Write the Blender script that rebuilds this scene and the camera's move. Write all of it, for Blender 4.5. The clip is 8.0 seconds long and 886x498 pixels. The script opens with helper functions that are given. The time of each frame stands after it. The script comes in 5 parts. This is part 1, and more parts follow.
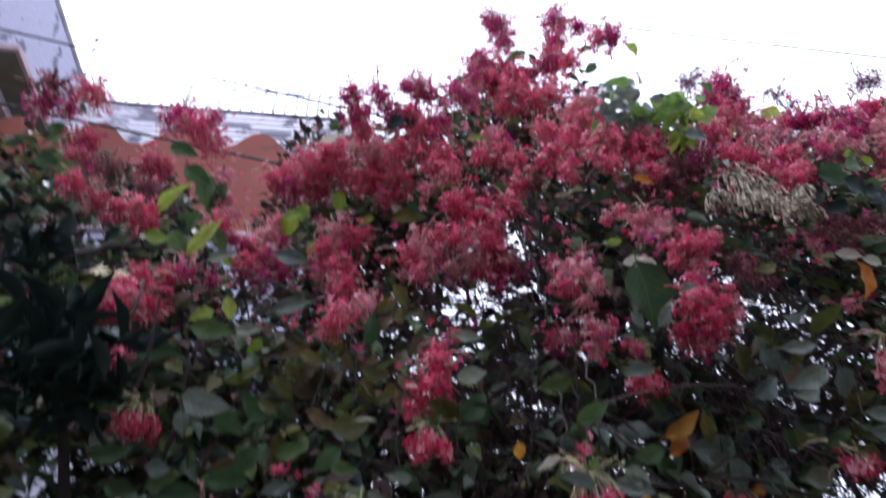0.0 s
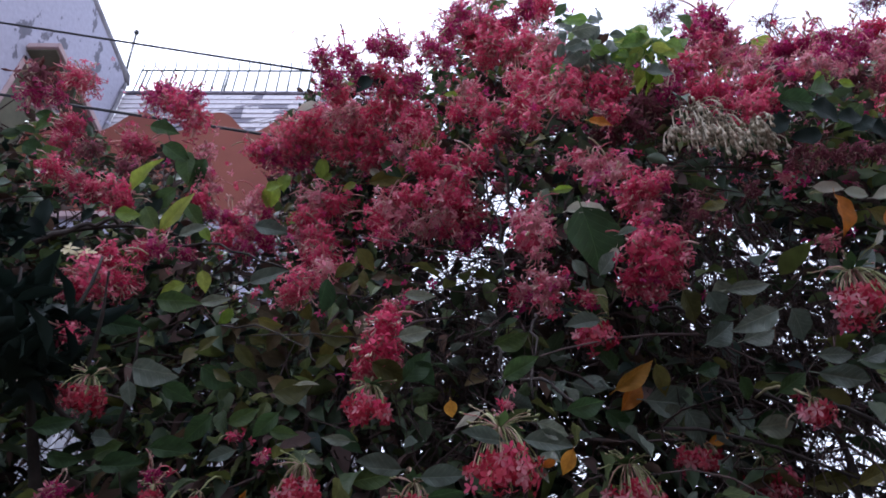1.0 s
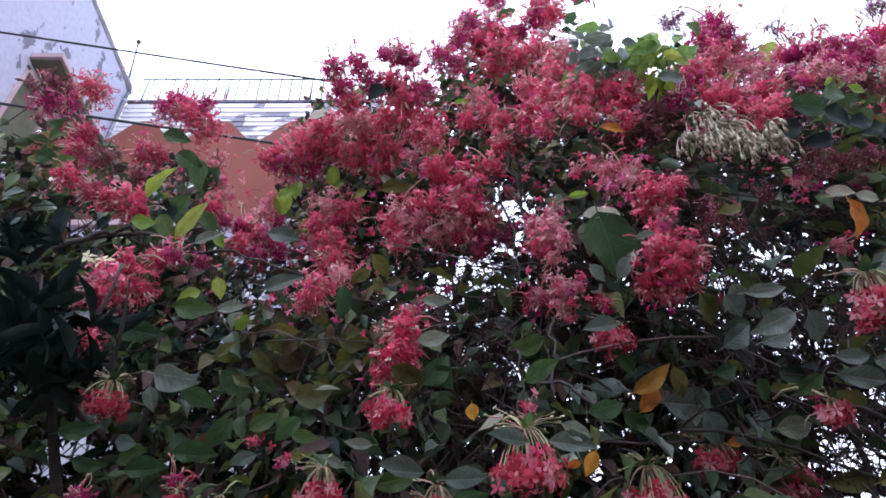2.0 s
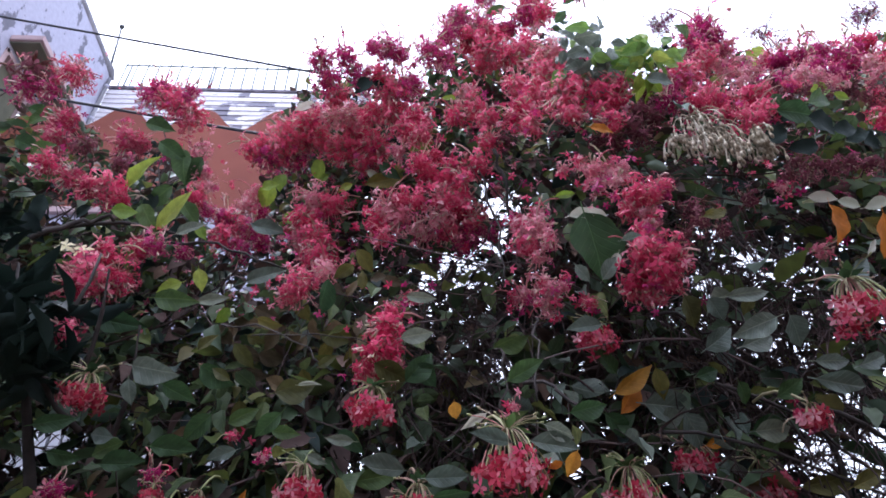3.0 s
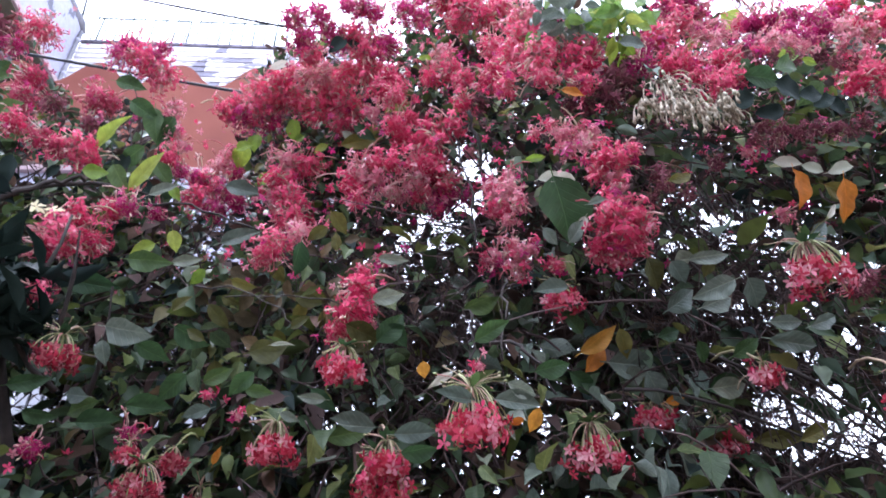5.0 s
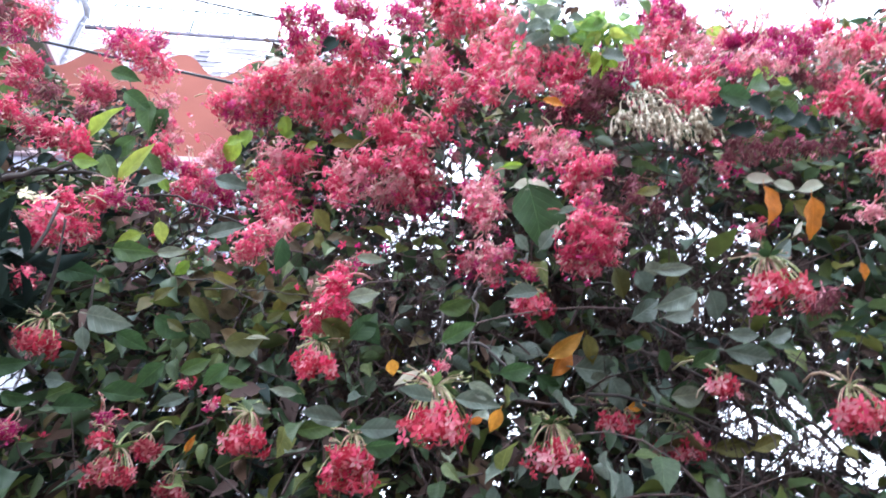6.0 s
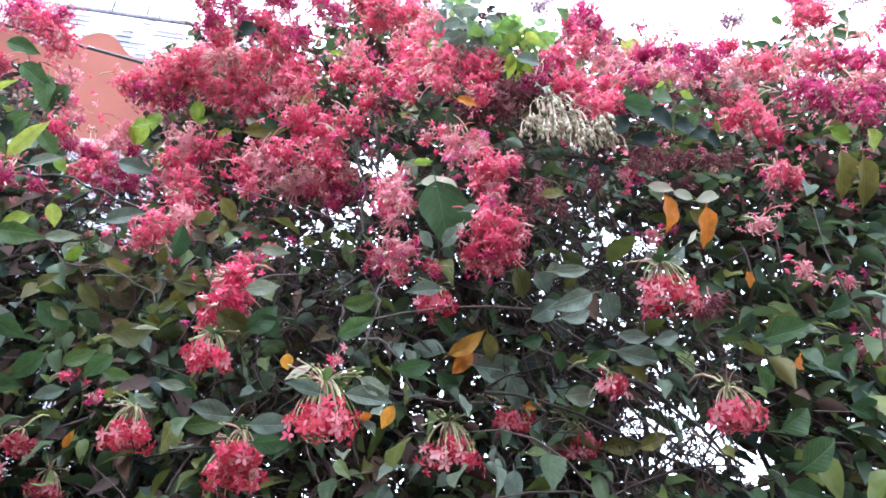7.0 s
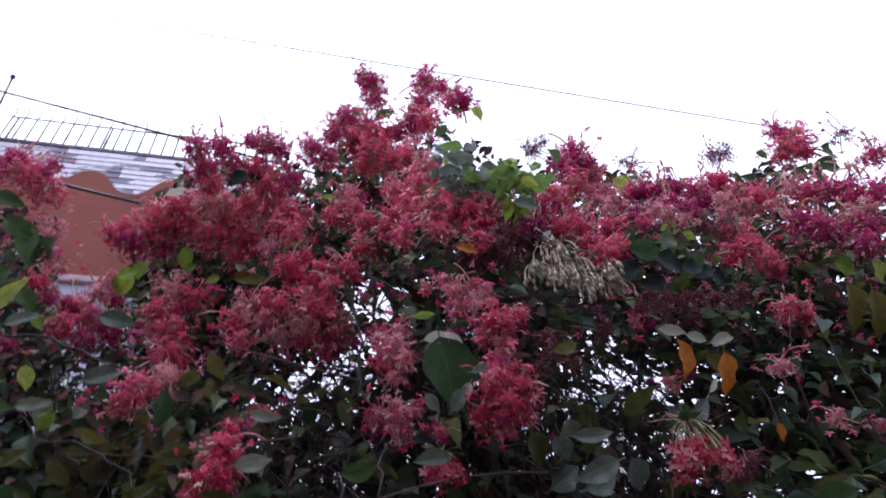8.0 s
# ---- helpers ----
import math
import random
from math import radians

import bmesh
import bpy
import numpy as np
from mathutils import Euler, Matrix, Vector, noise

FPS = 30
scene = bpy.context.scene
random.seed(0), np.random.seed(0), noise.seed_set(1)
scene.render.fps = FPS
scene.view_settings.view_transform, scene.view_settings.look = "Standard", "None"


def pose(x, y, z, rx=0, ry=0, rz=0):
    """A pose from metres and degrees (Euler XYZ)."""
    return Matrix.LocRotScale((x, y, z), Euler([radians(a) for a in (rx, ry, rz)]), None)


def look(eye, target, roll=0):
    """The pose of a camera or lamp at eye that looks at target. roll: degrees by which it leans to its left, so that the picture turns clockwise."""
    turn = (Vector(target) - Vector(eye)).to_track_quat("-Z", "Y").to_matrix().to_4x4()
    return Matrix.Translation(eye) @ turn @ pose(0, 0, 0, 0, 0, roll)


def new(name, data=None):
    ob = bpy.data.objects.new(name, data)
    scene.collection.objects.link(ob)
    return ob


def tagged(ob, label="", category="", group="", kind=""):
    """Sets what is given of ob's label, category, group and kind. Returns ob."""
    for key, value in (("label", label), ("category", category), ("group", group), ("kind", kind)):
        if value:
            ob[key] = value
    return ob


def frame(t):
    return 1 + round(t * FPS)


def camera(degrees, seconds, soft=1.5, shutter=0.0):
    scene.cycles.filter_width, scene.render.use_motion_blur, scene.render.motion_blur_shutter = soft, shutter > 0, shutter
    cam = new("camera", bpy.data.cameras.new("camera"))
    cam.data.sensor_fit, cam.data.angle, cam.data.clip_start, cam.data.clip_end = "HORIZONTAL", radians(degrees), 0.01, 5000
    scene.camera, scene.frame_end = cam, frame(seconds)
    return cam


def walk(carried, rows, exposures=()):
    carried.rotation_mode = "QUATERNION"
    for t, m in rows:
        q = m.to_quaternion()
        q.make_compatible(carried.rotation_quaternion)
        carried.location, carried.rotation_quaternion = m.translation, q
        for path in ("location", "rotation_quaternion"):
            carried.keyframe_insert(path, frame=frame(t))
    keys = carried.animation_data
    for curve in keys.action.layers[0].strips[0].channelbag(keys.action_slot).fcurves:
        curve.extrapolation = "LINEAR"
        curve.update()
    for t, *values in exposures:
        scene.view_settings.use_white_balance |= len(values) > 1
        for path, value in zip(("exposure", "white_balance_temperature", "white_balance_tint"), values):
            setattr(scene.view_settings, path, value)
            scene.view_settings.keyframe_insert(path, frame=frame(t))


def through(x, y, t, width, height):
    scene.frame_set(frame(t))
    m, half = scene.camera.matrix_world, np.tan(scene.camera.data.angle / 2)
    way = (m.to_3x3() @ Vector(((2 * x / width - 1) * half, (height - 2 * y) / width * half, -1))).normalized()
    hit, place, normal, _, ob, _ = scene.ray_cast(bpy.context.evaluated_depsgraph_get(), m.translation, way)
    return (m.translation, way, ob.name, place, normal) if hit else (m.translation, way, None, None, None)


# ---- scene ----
cam = camera(68.0, 8.0, soft=1.7, shutter=0.5)
PATH = [
    (0, (-0.189, -0.020, 1.565), (0.051, 1.449, 2.901), -3.1),
    (0.1, (-0.160, -0.028, 1.578), (0.039, 1.416, 2.948), -2.9),
    (0.2, (-0.125, -0.026, 1.567), (0.046, 1.408, 2.951), -2.0),
    (0.4, (-0.044, -0.044, 1.581), (0.103, 1.424, 2.931), -2.7),
    (0.5, (-0.012, -0.039, 1.581), (0.147, 1.459, 2.897), -2.7),
    (1, (0.039, 0.012, 1.565), (0.114, 1.552, 2.838), -2.1),
    (1.5, (0.015, 0.002, 1.551), (0.077, 1.529, 2.841), -2.6),
    (3, (0.0, 0.004, 1.561), (0.126, 1.54, 2.837), -2.4),
    (3.5, (0.0, 0.0, 1.55), (0.142, 1.552, 2.804), -2.9),
    (4, (0.011, -0.009, 1.55), (0.178, 1.55, 2.791), -2.7),
    (4.5, (0.012, -0.009, 1.553), (0.189, 1.536, 2.811), -3.4),
    (4.7, (0.013, -0.008, 1.556), (0.193, 1.563, 2.78), -3.7),
    (5.8, (0.058, -0.044, 1.542), (0.236, 1.583, 2.691), -1.5),
    (6, (0.063, -0.048, 1.54), (0.248, 1.561, 2.713), -1.2),
    (6.5, (0.097, -0.071, 1.546), (0.41, 1.487, 2.76), -1.4),
    (7, (0.114, -0.041, 1.537), (0.508, 1.534, 2.705), -3.4),
    (7.5, (0.106, -0.047, 1.571), (0.502, 1.371, 2.924), -3.0),
    (8, (0.088, -0.026, 1.639), (0.495, 1.306, 3.074), -7.2),
]
EXPOSURES = [
    (t, e, k, m)
    for t, e, k, m in (
        (0, 2.44, 5530, 18), (0.5, 1.84, 5510, 18), (1.0, 2.05, 5510, 18), (1.5, 2.79, 5510, 17), (3.0, 2.74, 5510, 17), (3.5, 2.90, 5490, 17), (4.0, 3.13, 5480, 17),
        (4.5, 3.19, 5470, 17), (6.0, 4.04, 5510, 9), (7.0, 4.09, 5510, 5), (7.5, 3.64, 5590, 11), (8.0, 2.15, 5560, 22),
    )
]
walk(cam, [(t, look(eye, target, roll)) for t, eye, target, roll in PATH], EXPOSURES)

# ---- world and light: a bright overcast sky ----
world = bpy.data.worlds.new("overcast_sky")
scene.world = world
world.use_nodes = True
wt = world.node_tree
wt.nodes.clear()
sky = wt.nodes.new("ShaderNodeTexSky")
sky.sky_type = "NISHITA"
sky.sun_disc = False
sky.sun_elevation, sky.sun_rotation = radians(60), radians(-75)
sky.dust_density, sky.air_density = 4.0, 1.0
grey = wt.nodes.new("ShaderNodeHueSaturation")
grey.inputs["Saturation"].default_value = 0.22
back = wt.nodes.new("ShaderNodeBackground")
back.inputs["Strength"].default_value = 0.15
wout = wt.nodes.new("ShaderNodeOutputWorld")
wt.links.new(sky.outputs["Color"], grey.inputs["Color"])
deck = wt.nodes.new("ShaderNodeMixRGB")
deck.inputs["Fac"].default_value = 0.7
deck.inputs["Color2"].default_value = (2.25, 2.25, 2.35, 1)
wt.links.new(grey.outputs["Color"], deck.inputs["Color1"])
wt.links.new(deck.outputs["Color"], back.inputs["Color"])
wt.links.new(back.outputs["Background"], wout.inputs["Surface"])

sun = new("sun", bpy.data.lights.new("sun", "SUN"))
sun.data.energy, sun.data.angle, sun.data.color = 0.5, radians(25), (1.0, 0.97, 0.93)
sun.matrix_world = look((0, 0, 0), (0.40, -0.20, -0.89))


# ---- materials ----
def material(name):
    m = bpy.data.materials.new(name)
    m.use_nodes = True
    nt = m.node_tree
    bsdf = nt.nodes["Principled BSDF"]
    return m, nt, bsdf


def ramp(nt, stops):
    r = nt.nodes.new("ShaderNodeValToRGB")
    e = r.color_ramp.elements
    while len(e) < len(stops):
        e.new(0.5)
    for k, (pos, col) in enumerate(stops):
        e[k].position, e[k].color = pos, (*col, 1)
    return r


def noise_node(nt, scale, detail=4.0, coords="Object"):
    tc = nt.nodes.new("ShaderNodeTexCoord")
    n = nt.nodes.new("ShaderNodeTexNoise")
    n.inputs["Scale"].default_value, n.inputs["Detail"].default_value = scale, detail
    nt.links.new(tc.outputs[coords], n.inputs["Vector"])
    return n


def bump(nt, bsdf, height, strength, distance=0.005):
    b = nt.nodes.new("ShaderNodeBump")
    b.inputs["Strength"].default_value, b.inputs["Distance"].default_value = strength, distance
    nt.links.new(height, b.inputs["Height"])
    nt.links.new(b.outputs["Normal"], bsdf.inputs["Normal"])


def plant_material(name, stops, rough=0.5, through=0.3, spec=0.5, grain=60.0, vein=0.25, mottle=0.35, kin=None):
    """Thin tissue: colour varies per piece and across it, and some light passes through. kin: how far the pieces of one object are alike."""
    m, nt, bsdf = material(name)
    geo, info = nt.nodes.new("ShaderNodeNewGeometry"), nt.nodes.new("ShaderNodeObjectInfo")
    add = nt.nodes.new("ShaderNodeMath")
    add.operation = "ADD"
    wrap = nt.nodes.new("ShaderNodeMath")
    wrap.operation = "FRACT"
    nt.links.new(geo.outputs["Random Per Island"], add.inputs[0])
    nt.links.new(info.outputs["Random"], add.inputs[1])
    nt.links.new(add.outputs[0], wrap.inputs[0])
    col = ramp(nt, stops)
    if kin is None:
        nt.links.new(wrap.outputs[0], col.inputs["Fac"])
    else:
        lerp = nt.nodes.new("ShaderNodeMix")
        lerp.inputs["Factor"].default_value = kin
        nt.links.new(geo.outputs["Random Per Island"], lerp.inputs["A"])
        nt.links.new(info.outputs["Random"], lerp.inputs["B"])
        nt.links.new(lerp.outputs["Result"], col.inputs["Fac"])
    n = noise_node(nt, grain, 5.0)
    shade = nt.nodes.new("ShaderNodeMixRGB")
    shade.blend_type = "MULTIPLY"
    shade.inputs["Fac"].default_value = mottle
    tone = ramp(nt, [(0.3, (0.45, 0.42, 0.40)), (0.7, (1.25, 1.2, 1.15))])
    nt.links.new(n.outputs["Fac"], tone.inputs["Fac"])
    nt.links.new(col.outputs["Color"], shade.inputs["Color1"])
    nt.links.new(tone.outputs["Color"], shade.inputs["Color2"])
    nt.links.new(shade.outputs["Color"], bsdf.inputs["Base Color"])
    bsdf.inputs["Roughness"].default_value = rough
    bsdf.inputs["Specular IOR Level"].default_value = spec
    bump(nt, bsdf, n.outputs["Fac"], vein, 0.002)
    trans = nt.nodes.new("ShaderNodeBsdfTranslucent")
    nt.links.new(shade.outputs["Color"], trans.inputs["Color"])
    mix = nt.nodes.new("ShaderNodeMixShader")
    mix.inputs["Fac"].default_value = through
    nt.links.new(bsdf.outputs["BSDF"], mix.inputs[1])
    nt.links.new(trans.outputs["BSDF"], mix.inputs[2])
    nt.links.new(mix.outputs["Shader"], nt.nodes["Material Output"].inputs["Surface"])
    return m


def leaf_material(name, stops, rough=0.5, through=0.3, spec=0.4, vein_tint=1.45):
    """A single leaf blade, 1 long in its own space: a pale midrib, arching side veins, blotches and a worn rim."""
    m = plant_material(name, stops, rough, through, spec, 5.0, 0.3, 0.5)
    nt = m.node_tree
    bsdf = nt.nodes["Principled BSDF"]
    shade = bsdf.inputs["Base Color"].links[0].from_node

    def calc(op, a, b_=0.0):
        n = nt.nodes.new("ShaderNodeMath")
        n.operation = op
        for i, val in enumerate((a, b_)):
            if isinstance(val, float):
                n.inputs[i].default_value = val
            else:
                nt.links.new(val, n.inputs[i])
        return n.outputs[0]

    tc, sep = nt.nodes.new("ShaderNodeTexCoord"), nt.nodes.new("ShaderNodeSeparateXYZ")
    nt.links.new(tc.outputs["Object"], sep.inputs[0])
    ax = calc("ABSOLUTE", sep.outputs["X"])
    along = calc("SUBTRACT", sep.outputs["Y"], calc("MULTIPLY", calc("POWER", ax, 0.8), 0.75))
    saw = calc("ABSOLUTE", calc("SUBTRACT", calc("FRACT", calc("MULTIPLY", along, 8.0)), 0.5))
    side = calc("SMOOTH_MAX", calc("SUBTRACT", 1.0, calc("MULTIPLY", calc("SUBTRACT", 0.5, saw), 9.0)), 0.0)
    mid = calc("MAXIMUM", calc("SUBTRACT", 1.0, calc("MULTIPLY", ax, 55.0)), 0.0)
    line = calc("MINIMUM", calc("ADD", calc("MULTIPLY", side, 0.5), mid), 1.0)
    tint = nt.nodes.new("ShaderNodeMixRGB")
    tint.blend_type = "MULTIPLY"
    tint.inputs["Color2"].default_value = (vein_tint * 1.05, vein_tint, vein_tint * 0.95, 1)
    nt.links.new(line, tint.inputs["Fac"])
    nt.links.new(shade.outputs["Color"], tint.inputs["Color1"])
    nt.links.new(tint.outputs["Color"], bsdf.inputs["Base Color"])
    for n in nt.nodes:
        if n.type == "BSDF_TRANSLUCENT":
            nt.links.new(tint.outputs["Color"], n.inputs["Color"])
    ridge = nt.nodes.new("ShaderNodeBump")
    ridge.inputs["Strength"].default_value, ridge.inputs["Distance"].default_value = 0.5, 0.003
    ridge.invert = True
    nt.links.new(line, ridge.inputs["Height"])
    nt.links.new(bsdf.inputs["Normal"].links[0].from_socket, ridge.inputs["Normal"])
    nt.links.new(ridge.outputs["Normal"], bsdf.inputs["Normal"])
    return m


def plain_material(name, a, b, scale=8.0, rough=0.8, relief=0.3, distance=0.01, metal=0.0, fine=90.0):
    m, nt, bsdf = material(name)
    n = noise_node(nt, scale, 6.0)
    f = noise_node(nt, fine, 3.0)
    mixn = nt.nodes.new("ShaderNodeMath")
    mixn.operation = "MULTIPLY_ADD"
    mixn.inputs[1].default_value = 0.35
    nt.links.new(f.outputs["Fac"], mixn.inputs[0])
    nt.links.new(n.outputs["Fac"], mixn.inputs[2])
    r = ramp(nt, [(0.45, a), (0.85, b)])
    nt.links.new(mixn.outputs[0], r.inputs["Fac"])
    nt.links.new(r.outputs["Color"], bsdf.inputs["Base Color"])
    bsdf.inputs["Roughness"].default_value, bsdf.inputs["Metallic"].default_value = rough, metal
    bump(nt, bsdf, mixn.outputs[0], relief, distance)
    return m


PETAL = plant_material("petal_red", [(0.0, (0.42, 0.013, 0.062)), (0.40, (0.65, 0.045, 0.134)), (0.75, (0.76, 0.14, 0.228)), (1.0, (0.86, 0.43, 0.48))], 0.55, 0.32, 0.3, 120, 0.1, 0.25, 0.4)
# deeper, bluer red; its tone also stands in for shadow on some heads
PETAL_DEEP = plant_material("petal_deep", [(0.0, (0.28, 0.010, 0.095)), (0.6, (0.50, 0.026, 0.165)), (1.0, (0.68, 0.13, 0.30))], 0.55, 0.36, 0.3, 120, 0.1, 0.25, 0.4)
PETAL_PALE = plant_material("petal_faded", [(0.0, (0.60, 0.12, 0.20)), (0.5, (0.66, 0.25, 0.30)), (1.0, (0.72, 0.43, 0.44))], 0.6, 0.35, 0.3, 120, 0.1, 0.3, 0.4)
PETAL_PINK = plant_material("petal_violet", [(0.0, (0.13, 0.025, 0.09)), (0.6, (0.24, 0.06, 0.17)), (1.0, (0.36, 0.17, 0.29))], 0.55, 0.3, 0.3, 120, 0.1, 0.25, 0.4)
# dull mauve that carries the shade these heads lie in
PETAL_DULL = plant_material("petal_shade_dull", [(0.0, (0.11, 0.025, 0.044)), (0.6, (0.20, 0.054, 0.078)), (1.0, (0.30, 0.13, 0.15))], 0.7, 0.3, 0.2, 120, 0.1, 0.4, 0.4)
# darker wine red, colouring in the shade on the vine's left
PETAL_WINE = plant_material("petal_wine", [(0.0, (0.27, 0.012, 0.045)), (0.5, (0.44, 0.034, 0.095)), (1.0, (0.60, 0.17, 0.23))], 0.6, 0.36, 0.3, 120, 0.1, 0.3, 0.4)
PETAL_BRICK = plant_material("petal_brick", [(0.0, (0.22, 0.016, 0.034)), (0.5, (0.34, 0.045, 0.070)), (1.0, (0.48, 0.19, 0.19))], 0.65, 0.35, 0.2, 120, 0.1, 0.35)
TUBE_DULL = plant_material("tube_dull", [(0.0, (0.14, 0.05, 0.05)), (0.7, (0.26, 0.13, 0.11)), (1.0, (0.36, 0.27, 0.20))], 0.7, 0.2, 0.2, 80, 0.1, 0.3)
PETAL_CRIMSON = plant_material("petal_crimson", [(0.0, (0.38, 0.016, 0.045)), (0.5, (0.55, 0.040, 0.085)), (0.85, (0.66, 0.10, 0.15)), (1.0, (0.78, 0.30, 0.33))], 0.55, 0.40, 0.3, 120, 0.1, 0.3)
TUBE = plant_material("flower_tube", [(0.0, (0.62, 0.16, 0.19)), (0.40, (0.68, 0.33, 0.31)), (0.75, (0.74, 0.56, 0.48)), (1.0, (0.60, 0.54, 0.34))], 0.6, 0.2, 0.3, 80, 0.1, 0.3)
TUBE_PALE = plant_material("hanging_tube", [(0.0, (0.26, 0.30, 0.11)), (0.45, (0.42, 0.42, 0.22)), (0.75, (0.50, 0.34, 0.26)), (1.0, (0.50, 0.20, 0.19))], 0.6, 0.2, 0.3, 80, 0.1, 0.3)
DRIED = plant_material("dried_flower", [(0.0, (0.36, 0.28, 0.20)), (0.6, (0.52, 0.45, 0.34)), (1.0, (0.62, 0.57, 0.46))], 0.8, 0.2, 0.2, 80, 0.2, 0.4)
LEAF = plant_material("leaf_green", [(0.0, (0.040, 0.066, 0.034)), (0.40, (0.062, 0.098, 0.046)), (0.70, (0.092, 0.130, 0.050)), (0.88, (0.14, 0.175, 0.042)), (0.96, (0.18, 0.18, 0.05)), (1.0, (0.11, 0.07, 0.04))], 0.48, 0.34, 0.35, 45, 0.35, 0.45)
LEAF_GREY = plant_material("leaf_greyish", [(0.0, (0.050, 0.085, 0.060)), (0.6, (0.075, 0.115, 0.075)), (1.0, (0.11, 0.145, 0.08))], 0.45, 0.25, 0.45, 45, 0.35, 0.4)
LEAF_GREEN = plant_material("leaf_mid_green", [(0.0, (0.030, 0.065, 0.028)), (0.6, (0.050, 0.095, 0.035)), (1.0, (0.08, 0.13, 0.04))], 0.48, 0.38, 0.3, 45, 0.35, 0.4)
# near-black green with the shade already in its colour
LEAF_SHADE = plant_material("leaf_shade_tone", [(0.0, (0.010, 0.020, 0.018)), (1.0, (0.020, 0.036, 0.028))], 0.65, 0.1, 0.25, 45, 0.3, 0.4)
# brown-purple tone of the vine's shadowy inside, put into the leaf colour
LEAF_INNER = plant_material("leaf_inner_shade", [(0.0, (0.055, 0.036, 0.034)), (0.7, (0.105, 0.068, 0.058)), (1.0, (0.16, 0.10, 0.07))], 0.8, 0.1, 0.2, 45, 0.3, 0.4)
LEAF_PALE = plant_material("leaf_underside", [(0.0, (0.42, 0.44, 0.34)), (1.0, (0.58, 0.56, 0.46))], 0.6, 0.3, 0.3, 45, 0.3, 0.3)
VEIN_LEAF = leaf_material("blade_green", [(0.0, (0.045, 0.070, 0.034)), (0.45, (0.070, 0.105, 0.045)), (0.8, (0.110, 0.140, 0.050)), (1.0, (0.17, 0.18, 0.05))], 0.58, 0.30, 0.28)
# lightened and greyed so that the colour carries a sheen of sky
VEIN_GREY = leaf_material("blade_sky_sheen", [(0.0, (0.105, 0.140, 0.112)), (0.6, (0.145, 0.180, 0.142)), (1.0, (0.21, 0.235, 0.170))], 0.42, 0.30, 0.45)
VEIN_GREEN = leaf_material("blade_mid_green", [(0.0, (0.034, 0.072, 0.030)), (0.6, (0.055, 0.105, 0.036)), (1.0, (0.09, 0.14, 0.04))], 0.48, 0.38, 0.3)
VEIN_FRESH = leaf_material("blade_fresh", [(0.0, (0.11, 0.21, 0.05)), (0.6, (0.17, 0.30, 0.06)), (1.0, (0.24, 0.37, 0.09))], 0.45, 0.45, 0.4, 1.2)
VEIN_LIME = leaf_material("blade_lime", [(0.0, (0.16, 0.26, 0.03)), (0.6, (0.25, 0.36, 0.04)), (1.0, (0.36, 0.42, 0.08))], 0.45, 0.45, 0.5, 1.2)
VEIN_YELLOW = leaf_material("blade_yellow", [(0.0, (0.56, 0.18, 0.02)), (0.5, (0.60, 0.25, 0.03)), (1.0, (0.52, 0.30, 0.05))], 0.5, 0.45, 0.4, 1.15)
VEIN_OLIVE = leaf_material("blade_olive", [(0.0, (0.075, 0.080, 0.026)), (1.0, (0.17, 0.15, 0.035))], 0.5, 0.35, 0.3, 1.2)
VEIN_BROWN = leaf_material("blade_brown", [(0.0, (0.085, 0.066, 0.044)), (0.6, (0.125, 0.098, 0.056)), (1.0, (0.19, 0.135, 0.07))], 0.6, 0.35, 0.25, 1.2)
STEM = plain_material("vine_bark", (0.014, 0.010, 0.009), (0.040, 0.028, 0.023), 30, 0.85, 0.6, 0.004)
TWIG = plain_material("twig_bark", (0.030, 0.019, 0.019), (0.080, 0.048, 0.042), 50, 0.85, 0.4, 0.002)
CREAM = plant_material("petal_cream", [(0.0, (0.75, 0.66, 0.34)), (1.0, (0.80, 0.74, 0.50))], 0.5, 0.3, 0.3, 80, 0.1, 0.2)
SOIL = plain_material("soil", (0.07, 0.05, 0.035), (0.16, 0.12, 0.085), 1.5, 0.95, 0.8, 0.03)
PLASTER = plain_material("grey_plaster", (0.26, 0.25, 0.24), (0.36, 0.35, 0.33), 1.2, 0.9, 0.4, 0.01)
TERRACOTTA = plain_material("terracotta_paint", (0.19, 0.050, 0.034), (0.255, 0.076, 0.050), 1.3, 0.85, 0.25, 0.006)
WIRE = plain_material("cable_rubber", (0.012, 0.012, 0.014), (0.03, 0.03, 0.032), 30, 0.6, 0.1, 0.001)
WIRE_GREY = plain_material("cable_grey", (0.30, 0.32, 0.34), (0.44, 0.46, 0.48), 30, 0.6, 0.1, 0.001)
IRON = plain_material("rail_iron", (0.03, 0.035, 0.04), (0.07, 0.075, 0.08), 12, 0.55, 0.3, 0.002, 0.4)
RAIL_PAINT = plain_material("rail_paint", (0.045, 0.06, 0.06), (0.10, 0.13, 0.125), 12, 0.5, 0.3, 0.002)
PINK_TRIM = plain_material("pink_trim", (0.40, 0.29, 0.30), (0.52, 0.39, 0.39), 4, 0.8, 0.2, 0.004)
COPING = plain_material("coping_grey", (0.12, 0.12, 0.14), (0.32, 0.32, 0.35), 3, 0.85, 0.4, 0.006)
GRIME = plain_material("grimy_coping", (0.035, 0.032, 0.045), (0.22, 0.20, 0.24), 7, 0.9, 0.6, 0.01)
SLAT = plain_material("slat_white", (0.34, 0.34, 0.37), (0.50, 0.50, 0.53), 3, 0.6, 0.2, 0.003)
BATTEN = plain_material("batten_white", (0.55, 0.55, 0.57), (0.72, 0.72, 0.74), 3, 0.6, 0.2, 0.003)
